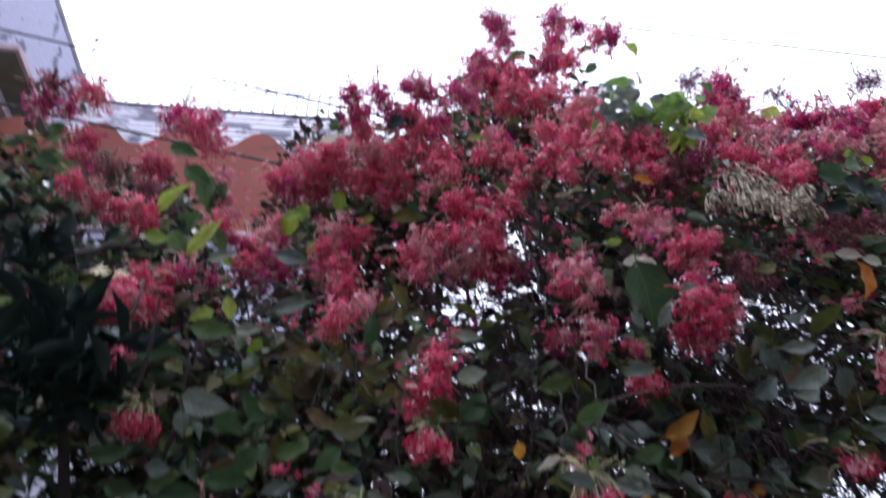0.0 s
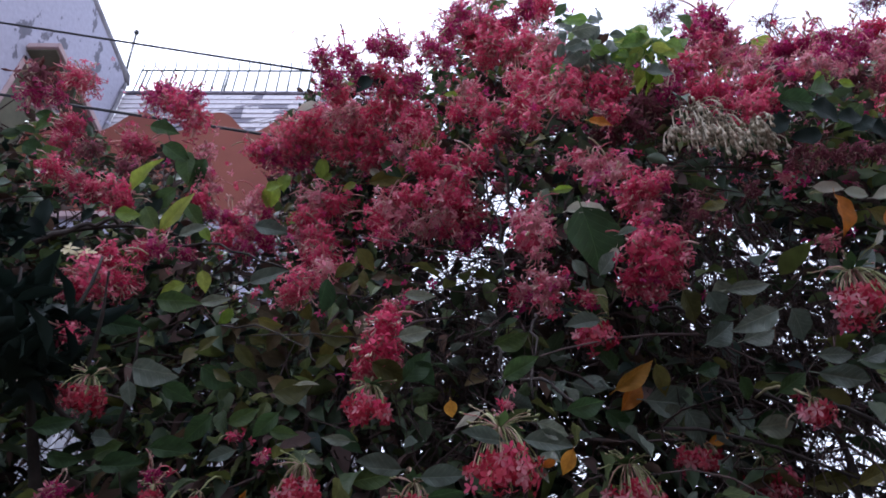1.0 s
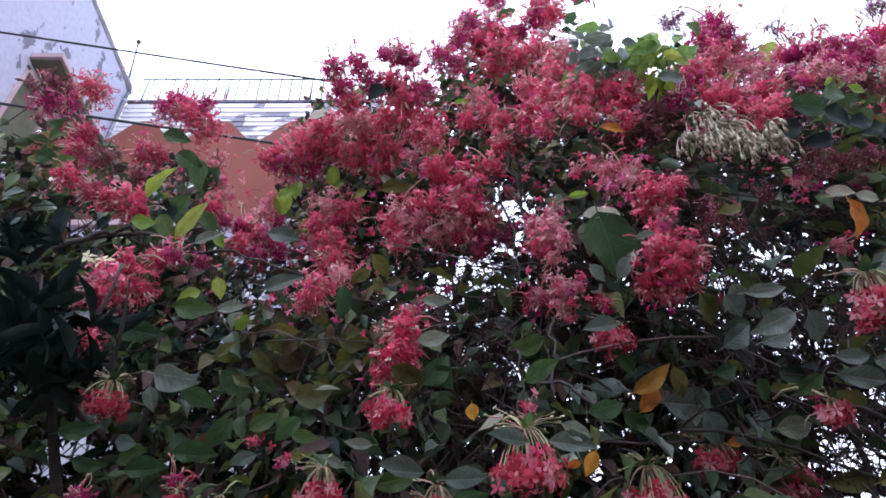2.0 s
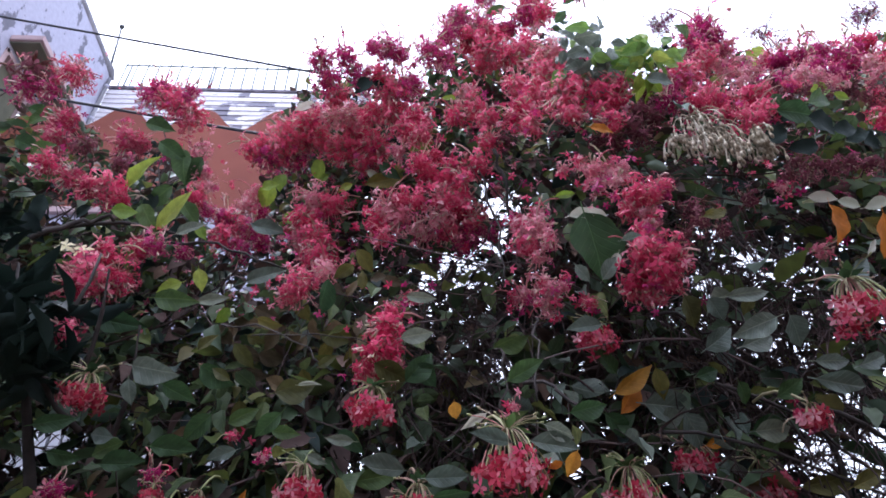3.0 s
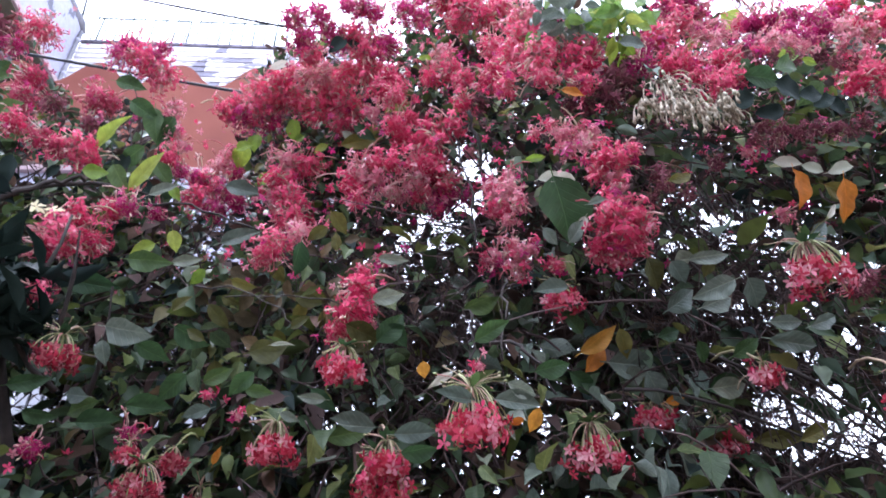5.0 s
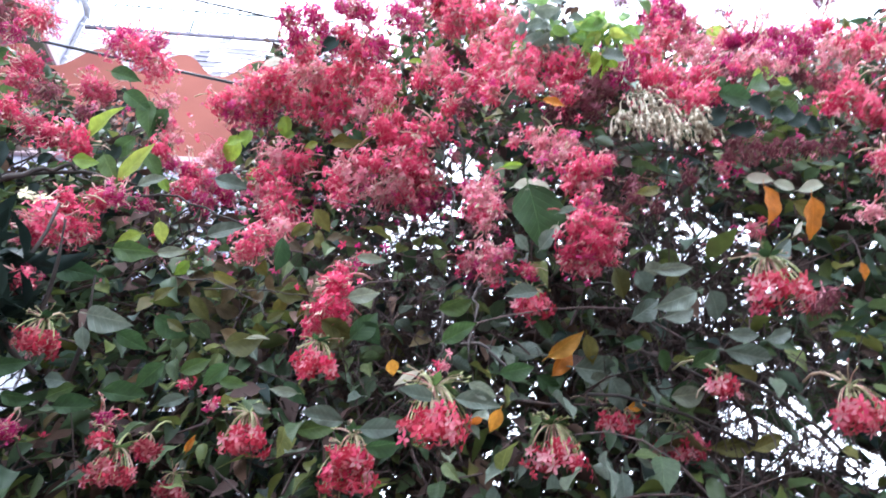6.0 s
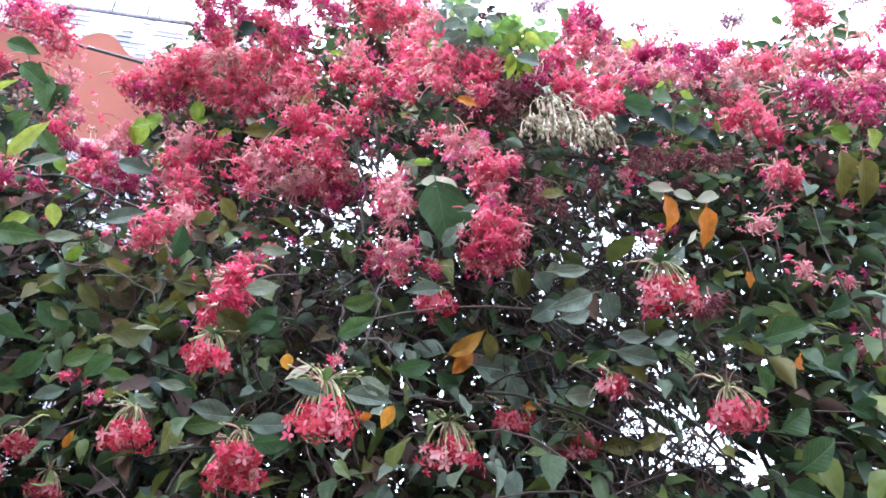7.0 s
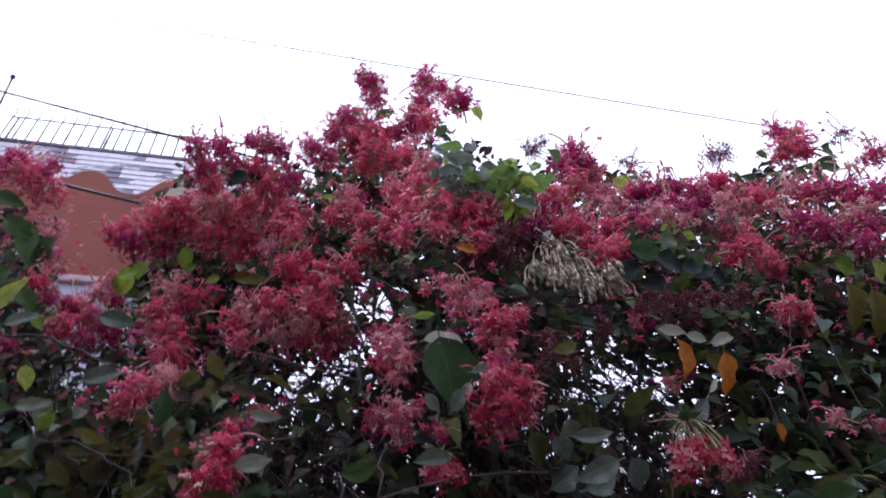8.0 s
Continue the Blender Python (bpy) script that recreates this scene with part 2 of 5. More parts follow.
OLIVE = plain_material("shutter_olive", (0.10, 0.105, 0.07), (0.16, 0.16, 0.11), 5, 0.75, 0.3, 0.004)


def stained_white(name, base, stain, scale, cut, stretch):
    """White paint that has flaked away in patches."""
    m, nt, bsdf = material(name)
    tc = nt.nodes.new("ShaderNodeTexCoord")
    mp = nt.nodes.new("ShaderNodeMapping")
    mp.inputs["Scale"].default_value = stretch
    n = nt.nodes.new("ShaderNodeTexNoise")
    n.inputs["Scale"].default_value, n.inputs["Detail"].default_value, n.inputs["Roughness"].default_value = scale, 6.0, 0.6
    nt.links.new(tc.outputs["Object"], mp.inputs["Vector"])
    nt.links.new(mp.outputs["Vector"], n.inputs["Vector"])
    info = nt.nodes.new("ShaderNodeObjectInfo")
    shift = nt.nodes.new("ShaderNodeMath")
    shift.operation = "MULTIPLY_ADD"
    shift.inputs[1].default_value = 0.10
    nt.links.new(info.outputs["Random"], shift.inputs[0])
    nt.links.new(n.outputs["Fac"], shift.inputs[2])
    r = ramp(nt, [(cut, base), (cut + 0.02, stain)])
    nt.links.new(shift.outputs[0], r.inputs["Fac"])
    fine = noise_node(nt, 14.0, 5.0)
    tint = ramp(nt, [(0.3, (0.86, 0.86, 0.88)), (0.7, (1.0, 1.0, 1.0))])
    nt.links.new(fine.outputs["Fac"], tint.inputs["Fac"])
    mul = nt.nodes.new("ShaderNodeMixRGB")
    mul.blend_type = "MULTIPLY"
    mul.inputs["Fac"].default_value = 1.0
    nt.links.new(r.outputs["Color"], mul.inputs["Color1"])
    nt.links.new(tint.outputs["Color"], mul.inputs["Color2"])
    nt.links.new(mul.outputs["Color"], bsdf.inputs["Base Color"])
    bsdf.inputs["Roughness"].default_value = 0.85
    bump(nt, bsdf, n.outputs["Fac"], 0.3, 0.01)
    return m


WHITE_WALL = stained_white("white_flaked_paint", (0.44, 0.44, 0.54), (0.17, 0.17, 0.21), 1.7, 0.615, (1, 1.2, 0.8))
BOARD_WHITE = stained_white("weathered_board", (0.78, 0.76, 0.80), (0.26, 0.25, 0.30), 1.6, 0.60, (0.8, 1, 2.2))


# ---- building helpers ----
class Acc:
    """Gathers vertices and faces for one mesh."""

    def __init__(self):
        self.v, self.f, self.m, self.count = [], [], [], 0

    def add(self, verts, faces, mat=0):
        verts = np.asarray(verts, float)
        self.v.append(verts)
        self.f += [tuple(i + self.count for i in face) for face in faces]
        self.m += [mat] * len(faces)
        self.count += len(verts)

    def mesh(self, name, mats, smooth=True):
        me = bpy.data.meshes.new(name)
        me.from_pydata(np.concatenate(self.v).tolist(), [], self.f)
        for m in mats:
            me.materials.append(m)
        me.polygons.foreach_set("material_index", self.m)
        me.polygons.foreach_set("use_smooth", [smooth] * len(self.f))
        me.update()
        return me


def child(name, me, parent, m=None, label=""):
    ob = new(name, me)
    ob.parent = parent
    if m is not None:
        ob.matrix_basis = m
    if label:
        ob["label"] = label
    return ob


def thing(name, label, category, kind="", group="", at=(0, 0, 0)):
    ob = new(name)
    ob.location = at
    return tagged(ob, label, category, group, kind)


def box_into(acc, lo, hi, mat=0):
    (x0, y0, z0), (x1, y1, z1) = lo, hi
    v = [(x0, y0, z0), (x1, y0, z0), (x1, y1, z0), (x0, y1, z0), (x0, y0, z1), (x1, y0, z1), (x1, y1, z1), (x0, y1, z1)]
    f = [(0, 3, 2, 1), (4, 5, 6, 7), (0, 1, 5, 4), (1, 2, 6, 5), (2, 3, 7, 6), (3, 0, 4, 7)]
    acc.add(v, f, mat)


def bevelled_box(name, lo, hi, mat, width=0.01):
    bm = bmesh.new()
    bmesh.ops.create_cube(bm, size=1)
    c, d = (Vector(lo) + Vector(hi)) / 2, Vector(hi) - Vector(lo)
    for v in bm.verts:
        v.co = Vector((v.co.x * d.x + c.x, v.co.y * d.y + c.y, v.co.z * d.z + c.z))
    bmesh.ops.bevel(bm, geom=bm.edges[:], offset=width, segments=2, affect="EDGES", profile=0.5)
    me = bpy.data.meshes.new(name)
    bm.to_mesh(me)
    bm.free()
    me.materials.append(mat)
    return me


def tube_into(acc, path, radii, sides=3, mat=0, cap=True):
    path = np.asarray(path, float)
    n = len(path)
    radii = np.broadcast_to(radii, n)
    way = np.gradient(path, axis=0)
    way /= np.linalg.norm(way, axis=1, keepdims=True) + 1e-9
    ref = np.where(np.abs(way[:, 2:3]) > 0.9, [[1.0, 0, 0]], [[0, 0, 1.0]])
    u = np.cross(way, ref)
    u /= np.linalg.norm(u, axis=1, keepdims=True) + 1e-9
    w = np.cross(way, u)
    ang = np.arange(sides) * 2 * np.pi / sides
    ring = path[:, None] + radii[:, None, None] * (np.cos(ang)[None, :, None] * u[:, None] + np.sin(ang)[None, :, None] * w[:, None])
    f = [(i * sides + k, i * sides + (k + 1) % sides, (i + 1) * sides + (k + 1) % sides, (i + 1) * sides + k) for i in range(n - 1) for k in range(sides)]
    if cap:
        f += [tuple(range(sides))[::-1], tuple(range((n - 1) * sides, n * sides))]
    acc.add(ring.reshape(-1, 3), f, mat)


def bend(a, b, sag, steps=4):
    """A curve from a to b that bows by sag in its middle."""
    s = np.linspace(0, 1, steps + 1)[:, None]
    return np.asarray(a, float) * (1 - s) + np.asarray(b, float) * s + 4 * s * (1 - s) * np.asarray(sag, float)


def frame_of(normal, rng, up=None):
    n = np.asarray(normal, float)
    n = n / (np.linalg.norm(n) + 1e-9)
    a = rng.normal(size=3) if up is None else np.asarray(up, float)
    u = np.cross(a, n)
    u /= np.linalg.norm(u) + 1e-9
    return u, np.cross(n, u), n


# ---- the ground ----
acc = Acc()
span = np.array([-400, -60, -20, -8, -5, -3, -2, -1, 0, 1, 2, 3, 5, 8, 20, 60, 400], float)
gx, gy = np.meshgrid(span, span)
gz = 0.02 * np.sin(gx * 2.1) * np.cos(gy * 1.7) * (np.abs(gx) < 9) * (np.abs(gy) < 9) - 0.03
k = len(span)
acc.add(np.stack([gx, gy, gz], -1).reshape(-1, 3), [(j * k + i, j * k + i + 1, (j + 1) * k + i + 1, (j + 1) * k + i) for j in range(k - 1) for i in range(k - 1)])
ground = tagged(new("ground", acc.mesh("ground", [SOIL])), "bare brown earth round the creeper and the house", "ground", kind="structure")

# an unseen plastered wall, added behind the path to keep sky light off the creeper
tagged(new("sky_screen_wall", bevelled_box("sky_screen_wall", (-9, -1.75, -0.05), (9, -1.5, 3.2), PLASTER, 0.02)), "plain grey plastered wall, added unseen to screen off sky light", "wall", kind="structure")

# ---- the house with the terracotta wall ----
house = thing("terracotta_house", "terracotta house wall with a scalloped top below weathered white boarding", "house", at=(-2, 6, 0))


def house_part(name, me, label="", parent=None):
    ob = new(name, me)
    ob.parent = parent or house
    ob.matrix_parent_inverse = Matrix.Translation((2, -6, 0)) if parent is None else Matrix()
    if label:
        ob["label"] = label
    return ob


def scalloped_wall():
    """A wall 0.16 thick whose top runs in humps with rounded heads on sloping shoulders."""
    xs = np.arange(-5.28, -0.62, 0.045)
    d = np.abs((xs + 2.76 + 0.53) % 1.06 - 0.53)
    top = 8.64 + 0.40 * np.where(d < 0.22, 1.0 - 0.34 * (d / 0.22) ** 2, 0.66 * np.clip((0.46 - d) / 0.24, 0, 1) ** 1.4)
    n = len(xs)
    v = [(x, y, z) for y in (6.0, 6.16) for x, z in zip(xs, top)] + [(x, y, 7.10) for y in (6.0, 6.16) for x in xs]
    f = []
    for i in range(n - 1):
        f += [(2 * n + i, 2 * n + i + 1, i + 1, i), (3 * n + i + 1, 3 * n + i, n + i, n + i + 1), (i, i + 1, n + i + 1, n + i)]
    f += [(0, n, 3 * n, 2 * n), (n - 1, 3 * n - 1, 4 * n - 1, 2 * n - 1)]
    a = Acc()
    a.add(v, f)
    return a.mesh("scalloped_wall", [TERRACOTTA], smooth=False)


house_part("parapet_wall", scalloped_wall(), "terracotta-painted parapet with a scalloped top edge")
a = Acc()
box_into(a, (-5.28, 6.02, 0), (-0.66, 6.14, 7.10))
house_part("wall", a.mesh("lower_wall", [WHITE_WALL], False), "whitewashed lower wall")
house_part("string_course", bevelled_box("string_course", (-5.28, 5.95, 7.02), (-0.62, 6.015, 7.11), PINK_TRIM, 0.01))
a = Acc()
box_into(a, (-5.28, 7.56, 0), (-0.66, 7.76, 11.46))
house_part("parapet", a.mesh("parapet", [BOARD_WHITE], False))
house_part("coping", bevelled_box("coping", (-5.28, 7.52, 11.48), (-0.62, 7.80, 11.56), GRIME, 0.015), "grimy grey coping")
a = Acc()
box_into(a, (-5.28, 6.16, 8.2), (-0.66, 7.56, 8.32))
house_part("terrace_slab", a.mesh("terrace_slab", [COPING], False))

BOARDS = []
for length in (1.25, 0.95, 1.5):
    a = Acc()
    a.add([(0, 0, 0), (length, 0, 0), (length, -0.026, 0), (0, -0.026, 0), (0, 0, 0.135), (length, 0, 0.135), (length, -0.006, 0.135), (0, -0.006, 0.135)], [(0, 1, 2, 3), (3, 2, 6, 7), (0, 3, 7, 4), (2, 1, 5, 6), (4, 7, 6, 5)])
    BOARDS.append((length, a.mesh("board", [BOARD_WHITE], False)))
rng = np.random.default_rng(2)
for row in range(10):
    x = -5.28
    while x < -0.7:
        pick = [b for b in BOARDS if x + b[0] <= -0.64] or BOARDS[1:2]
        length, me = pick[int(rng.integers(len(pick)))]
        ob = house_part("board", me)
        ob.matrix_basis = Matrix.Translation((x, 7.553 + rng.normal(0, 0.002), 10.16 + 0.13 * row + rng.normal(0, 0.003)))
        x += length + 0.006

# the railing on the parapet
rail = thing("iron_railing", "thin iron railing with curved spikes on the parapet", "railing", at=(-2, 7.6, 11.56))


def rail_part(name, me, m):
    return child(name, me, rail, Matrix.Translation((2, -7.6, -11.56)) @ m)


a = Acc()
tube_into(a, [(-5.2, 0, 0), (-0.7, 0, 0)], 0.018, 5)
bar = a.mesh("rail_bar", [RAIL_PAINT])
for h in (12.28, 11.62):
    rail_part("rail_bar", bar, Matrix.Translation((0, 7.6, h)))
a = Acc()
tube_into(a, [(0, 0, 0), (0, 0, 0.72), (0.0, 0.02, 0.84), (-0.015, 0.02, 0.96), (-0.05, -0.01, 1.06)], [0.0150, 0.0150, 0.0135, 0.011, 0.008], 4)
baluster = a.mesh("baluster", [RAIL_PAINT])
for i in range(23):
    rail_part("baluster", baluster, Matrix.Translation((-5.18 + 0.20 * i, 7.6, 11.56)))
a = Acc()
tube_into(a, [(0, 0, 0), (0, 0, 0.72)], 0.021, 4)
post = a.mesh("post", [RAIL_PAINT])
for i in range(3):
    rail_part("post", post, Matrix.Translation((-5.1 + 1.55 * i, 7.63, 11.56)))
a = Acc()
th = np.linspace(0, 3.6 * np.pi, 26)
rr = 0.12 * (1 - th / (4.2 * np.pi))
tube_into(a, np.stack([rr * np.cos(th), 0 * th, 0.28 + rr * np.sin(th)], 1), 0.006, 3)
scroll = a.mesh("scroll", [RAIL_PAINT])
for i in range(7):
    rail_part("scroll", scroll, Matrix.Translation((-4.70 + 0.57 * i, 7.59, 11.56)))

# the white wall beside it, with a hooded window
white = thing("white_house", "white side wall with flaked paint and a rounded coping", "house", at=(-5.5, 4, 0))


def white_part(name, me, parent=None, label=""):
    ob = new(name, me)
    ob.parent = parent or white
    if parent is None:
        ob.matrix_parent_inverse = Matrix.Translation((5.5, -4, 0))
    if label:
        ob["label"] = label
    return ob


a = Acc()
wy, wz = (5.35, 7.0), (7.9, 9.45)
outer = [(-1, 0), (7.56, 0), (7.56, 11.8), (-1, 11.8)]
inner_edge = [(wy[0], wz[0]), (wy[1], wz[0]), (wy[1], wz[1]), (wy[0], wz[1])]
v = [(x, y, z) for x in (-5.3, -5.54) for ring in (outer, inner_edge) for y, z in ring]
f = []
for i in range(4):
    j = (i + 1) % 4
    f += [(i, j, 4 + j, 4 + i), (8 + j, 8 + i, 12 + i, 12 + j), (j, i, 8 + i, 8 + j), (4 + i, 4 + j, 12 + j, 12 + i)]
a.add(v, f)
white_part("wall", a.mesh("white_wall", [WHITE_WALL], False))
a = Acc()
tube_into(a, [(-5.36, -1, 11.86), (-5.36, 3, 11.86), (-5.36, 7.2, 11.86), (-5.36, 7.42, 11.84), (-5.36, 7.56, 11.74)], [0.10, 0.10, 0.10, 0.13, 0.10], 10)
white_part("coping", a.mesh("white_coping", [COPING]), label="rounded grey coping along the wall top")
# dark tube added in place of the shadow along the wall's end
a = Acc()
tube_into(a, [(-5.262, 7.44, 0.2), (-5.262, 7.44, 11.45), (-5.27, 7.46, 11.62), (-5.31, 7.50, 11.72)], 0.036, 8)
shadow_tube = white_part("downpipe", a.mesh("downpipe", [COPING]), label="dark grey tube for the shadow line at the wall's end")
for h in (10.5, 11.38):
    a = Acc()
    tube_into(a, [(-5.262, 7.44, h), (-5.262, 7.44, h + 0.05)], 0.046, 10)
    white_part("pipe_collar", a.mesh("pipe_collar", [WHITE_WALL]), shadow_tube)
hood = white_part("window_hood", bevelled_box("window_hood", (-5.3, 5.3, 9.56), (-4.86, 7.12, 9.66), PINK_TRIM, 0.012), label="pink concrete hood over the window")
# thin dark sheet added as the shade under the hood
white_part("soffit_shade", bevelled_box("soffit_shade", (-5.295, 5.34, 9.535), (-4.90, 7.08, 9.556), OLIVE, 0.004), hood, "dark olive sheet that gives the underside its shade")
win = white_part("window", bevelled_box("window", (-5.46, wy[0], wz[0]), (-5.42, wy[1], wz[1]), OLIVE, 0.005), label="olive shuttered window")
for lo, hi in (((-5.42, wy[0], wz[0]), (-5.28, wy[0] + 0.07, wz[1])), ((-5.42, wy[1] - 0.07, wz[0]), (-5.28, wy[1], wz[1])), ((-5.42, wy[0], wz[1] - 0.07), (-5.28, wy[1], wz[1])), ((-5.42, 6.14, wz[0]), (-5.36, 6.21, wz[1]))):
    white_part("frame", bevelled_box("window_frame", lo, hi, PINK_TRIM, 0.006), win)

lamp = thing("roof_lamp", "small knobbed rod lamp leaning on the roof corner", "lamp", at=(-5.4, 7.6, 11.7))
a = Acc()
tube_into(a, [(0, 0, 0), (-0.11, 0, 0.85), (-0.22, 0, 1.80)], [0.026, 0.024, 0.022], 5)
child("rod", a.mesh("rod", [IRON]), lamp)
bm = bmesh.new()
bmesh.ops.create_icosphere(bm, subdivisions=2, radius=0.052)
for v in bm.verts:
    v.co = Vector((v.co.x, v.co.y, v.co.z * 1.2))
me = bpy.data.meshes.new("lamp_head")
bm.to_mesh(me)
bm.free()
me.materials.append(IRON)
child("lamp_head", me, lamp, Matrix.Translation((-0.225, 0, 1.86)))

# a white slatted fence behind the creeper
fence = thing("slatted_fence", "greyish-white upright-slatted fence panel behind the creeper", "fence", at=(-3.4, 4.5, 0))
a = Acc()
box_into(a, (-0.033, -0.012, 0), (0.033, 0.012, 4.0))
slat = a.mesh("slat", [SLAT], False)
for i in range(44):
    child("slat", slat, fence, Matrix.Translation((-0.92 + 0.088 * i, 0, 0)))
# dark sheet added so that the gaps between slats read as dark
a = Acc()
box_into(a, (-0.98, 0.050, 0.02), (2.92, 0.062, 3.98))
child("backing_board", a.mesh("backing_board", [IRON], False), fence, None, "dark sheet added behind the slats to darken the gaps")
a = Acc()
box_into(a, (0.872, -0.030, 0), (0.894, -0.014, 4.05))
child("batten", a.mesh("batten", [BATTEN], False), fence, None, "bright white batten")
for h in (0.5, 1.9, 3.2):
    a = Acc()
    box_into(a, (-0.98, 0.012, h - 0.03), (2.92, 0.045, h + 0.03))
    child("rail", a.mesh("fence_rail", [IRON], False), fence)

# overhead cables
for label, mat, r, p, q, sag in (
    ("black overhead cable sagging in front of the house", WIRE, 0.011, (-9.0, 3.5, 8.52), (4.5, 3.5, 5.18), 0.02),
    ("black low cable strung across the terracotta wall", WIRE, 0.013, (-6.0, 3.5, 6.72), (4.5, 3.5, 4.40), 0.01),
    ("pale grey cable high overhead against the sky", WIRE_GREY, 0.010, (-9.0, 5.0, 11.62), (9.0, 5.0, 10.98), 0.02),
):
    a = Acc()
    tube_into(a, bend(p, q, (0, 0, -sag), 16), r, 5)
    tagged(new("overhead_cable", a.mesh("overhead_cable", [mat])), label, "cable", "overhead cables")

# ---- the creeper ----
creeper = thing("flowering_creeper", "tall flowering creeper with hanging clusters of red blossoms", "creeper", at=(0, 1.3, 0))
BASE = Matrix.Translation((0, -1.3, 0))


def creeper_part(name, me, m=None, label="", parent=None):
    if parent is None:
        return child(name, me, creeper, BASE @ (m or Matrix()), label)
    return child(name, me, parent, m, label)


def face_y(x, z):
    """The front of the creeper's leaf wall, which bellies out in one place and stands back in another."""
    belly = 0.28 * math.exp(-(((x - 0.50) / 0.26) ** 2) - ((z - 2.74) / 0.40) ** 2) + 0.14 * math.exp(-(((x - 0.45) / 0.3) ** 2) - ((z - 3.45) / 0.35) ** 2)
    niche = 0.12 * math.exp(-(((x - 1.05) / 0.25) ** 2) - ((z - 2.35) / 0.28) ** 2) + 0.20 * math.exp(-(((x + 0.30) / 0.22) ** 2) - ((z - 2.88) / 0.20) ** 2)
    return 0.641 - 0.283 * max(x, -0.45) + 0.257 * min(z, 3.2) + 0.10 * max(z - 3.2, 0) - belly + niche


TOP_X = [-2.60, -1.60, -1.40, -1.20, -0.99, -0.95, -0.76, -0.66, -0.57, -0.48, -0.43, -0.40, -0.19, -0.10, 0.05, 0.15, 0.20, 0.25, 0.40, 0.55, 0.60, 0.70, 0.80, 0.88, 0.95, 1.05, 1.14, 1.34, 1.44, 1.56, 1.68, 1.74, 1.77, 1.92, 2.22, 3.00]
TOP_Z = [3.50, 3.75, 3.72, 3.66, 3.30, 3.45, 3.40, 3.10, 2.85, 2.95, 3.91, 3.93, 3.85, 3.83, 3.76, 3.85, 3.99, 4.18, 3.96, 4.08, 3.62, 3.44, 3.44, 3.55, 3.53, 3.46, 3.34, 3.28, 3.31, 3.41, 3.49, 3.43, 3.25, 3.30, 3.30, 3.20]


def top_z(x):
    return float(np.interp(x, TOP_X, TOP_Z))


def along_sight(x, z, deep):
    """The place on the face in line with a place deeper in, as seen from the camera's spot."""
    y, k = face_y(x, z) + deep, 1.0
    if deep > 0.001:
        for _ in range(3):
            k = face_y(x * k, 1.56 + (z - 1.56) * k) / y
    return x * k, 1.56 + (z - 1.56) * k


# small clear holes in the face of the vine: x, z and half sizes; below them places where it is only thinned, and how far
CLEAR_A = [
    (-0.740, 2.098, 0.047, 0.047), (-0.685, 2.108, 0.027, 0.031), (0.205, 2.758, 0.033, 0.048), (0.234, 2.656, 0.047, 0.042), (0.259, 2.595, 0.035, 0.031), (0.108, 2.574, 0.031, 0.035),
    (0.081, 2.515, 0.027, 0.041), (-0.447, 2.657, 0.044, 0.040), (-0.443, 2.579, 0.027, 0.021), (0.729, 2.135, 0.023, 0.021), (0.652, 1.954, 0.036, 0.019), (0.685, 1.938, 0.039, 0.027),
    (0.709, 1.919, 0.039, 0.030), (0.720, 1.879, 0.032, 0.033), (0.725, 1.851, 0.021, 0.027), (0.631, 1.861, 0.017, 0.019), (-0.995, 2.950, 0.075, 0.059), (-1.067, 2.948, 0.041, 0.047),
    (-0.897, 2.930, 0.031, 0.051), (-0.540, 2.221, 0.022, 0.010),
]
CLEAR_B = [
    (-0.534, 2.126, 0.008, 0.027), (0.358, 2.772, 0.025, 0.035), (0.204, 2.573, 0.033, 0.031), (0.578, 2.300, 0.029, 0.019), (0.670, 2.359, 0.037, 0.026), (0.638, 2.184, 0.040, 0.024),
    (0.731, 2.033, 0.036, 0.019), (0.199, 2.179, 0.016, 0.023), (-0.376, 2.070, 0.031, 0.026), (-0.239, 2.056, 0.030, 0.023), (0.696, 1.911, 0.019, 0.013), (0.758, 1.928, 0.029, 0.018),
    (0.785, 1.883, 0.028, 0.021), (0.807, 1.832, 0.023, 0.031), (0.735, 1.847, 0.023, 0.023), (1.024, 1.893, 0.019, 0.019), (0.662, 1.951, 0.039, 0.016), (0.625, 1.921, 0.029, 0.018),
    (0.742, 1.961, 0.033, 0.015), (0.805, 1.867, 0.033, 0.027),
]
CLEAR_C = [
    (0.817, 1.817, 0.028, 0.032), (0.843, 2.055, 0.027, 0.027), (0.960, 2.137, 0.029, 0.016), (0.815, 2.387, 0.038, 0.021), (0.722, 2.339, 0.029, 0.020), (0.616, 1.953, 0.021, 0.013),
    (0.656, 1.979, 0.021, 0.013), (0.699, 1.972, 0.023, 0.012), (0.720, 1.948, 0.026, 0.014), (0.746, 1.935, 0.024, 0.014), (0.767, 1.907, 0.022, 0.016), (0.777, 1.876, 0.023, 0.024),
    (0.777, 1.833, 0.026, 0.026), (0.696, 1.868, 0.021, 0.018), (0.728, 1.839, 0.022, 0.014), (0.777, 2.058, 0.026, 0.010), (0.820, 2.043, 0.016, 0.012), (0.661, 2.164, 0.028, 0.011),
    (0.722, 2.150, 0.015, 0.011), (0.784, 2.127, 0.013, 0.017),
]
CLEAR_D = [
    (0.737, 2.010, 0.014, 0.009), (0.558, 2.026, 0.016, 0.009), (0.947, 2.131, 0.013, 0.022),
]
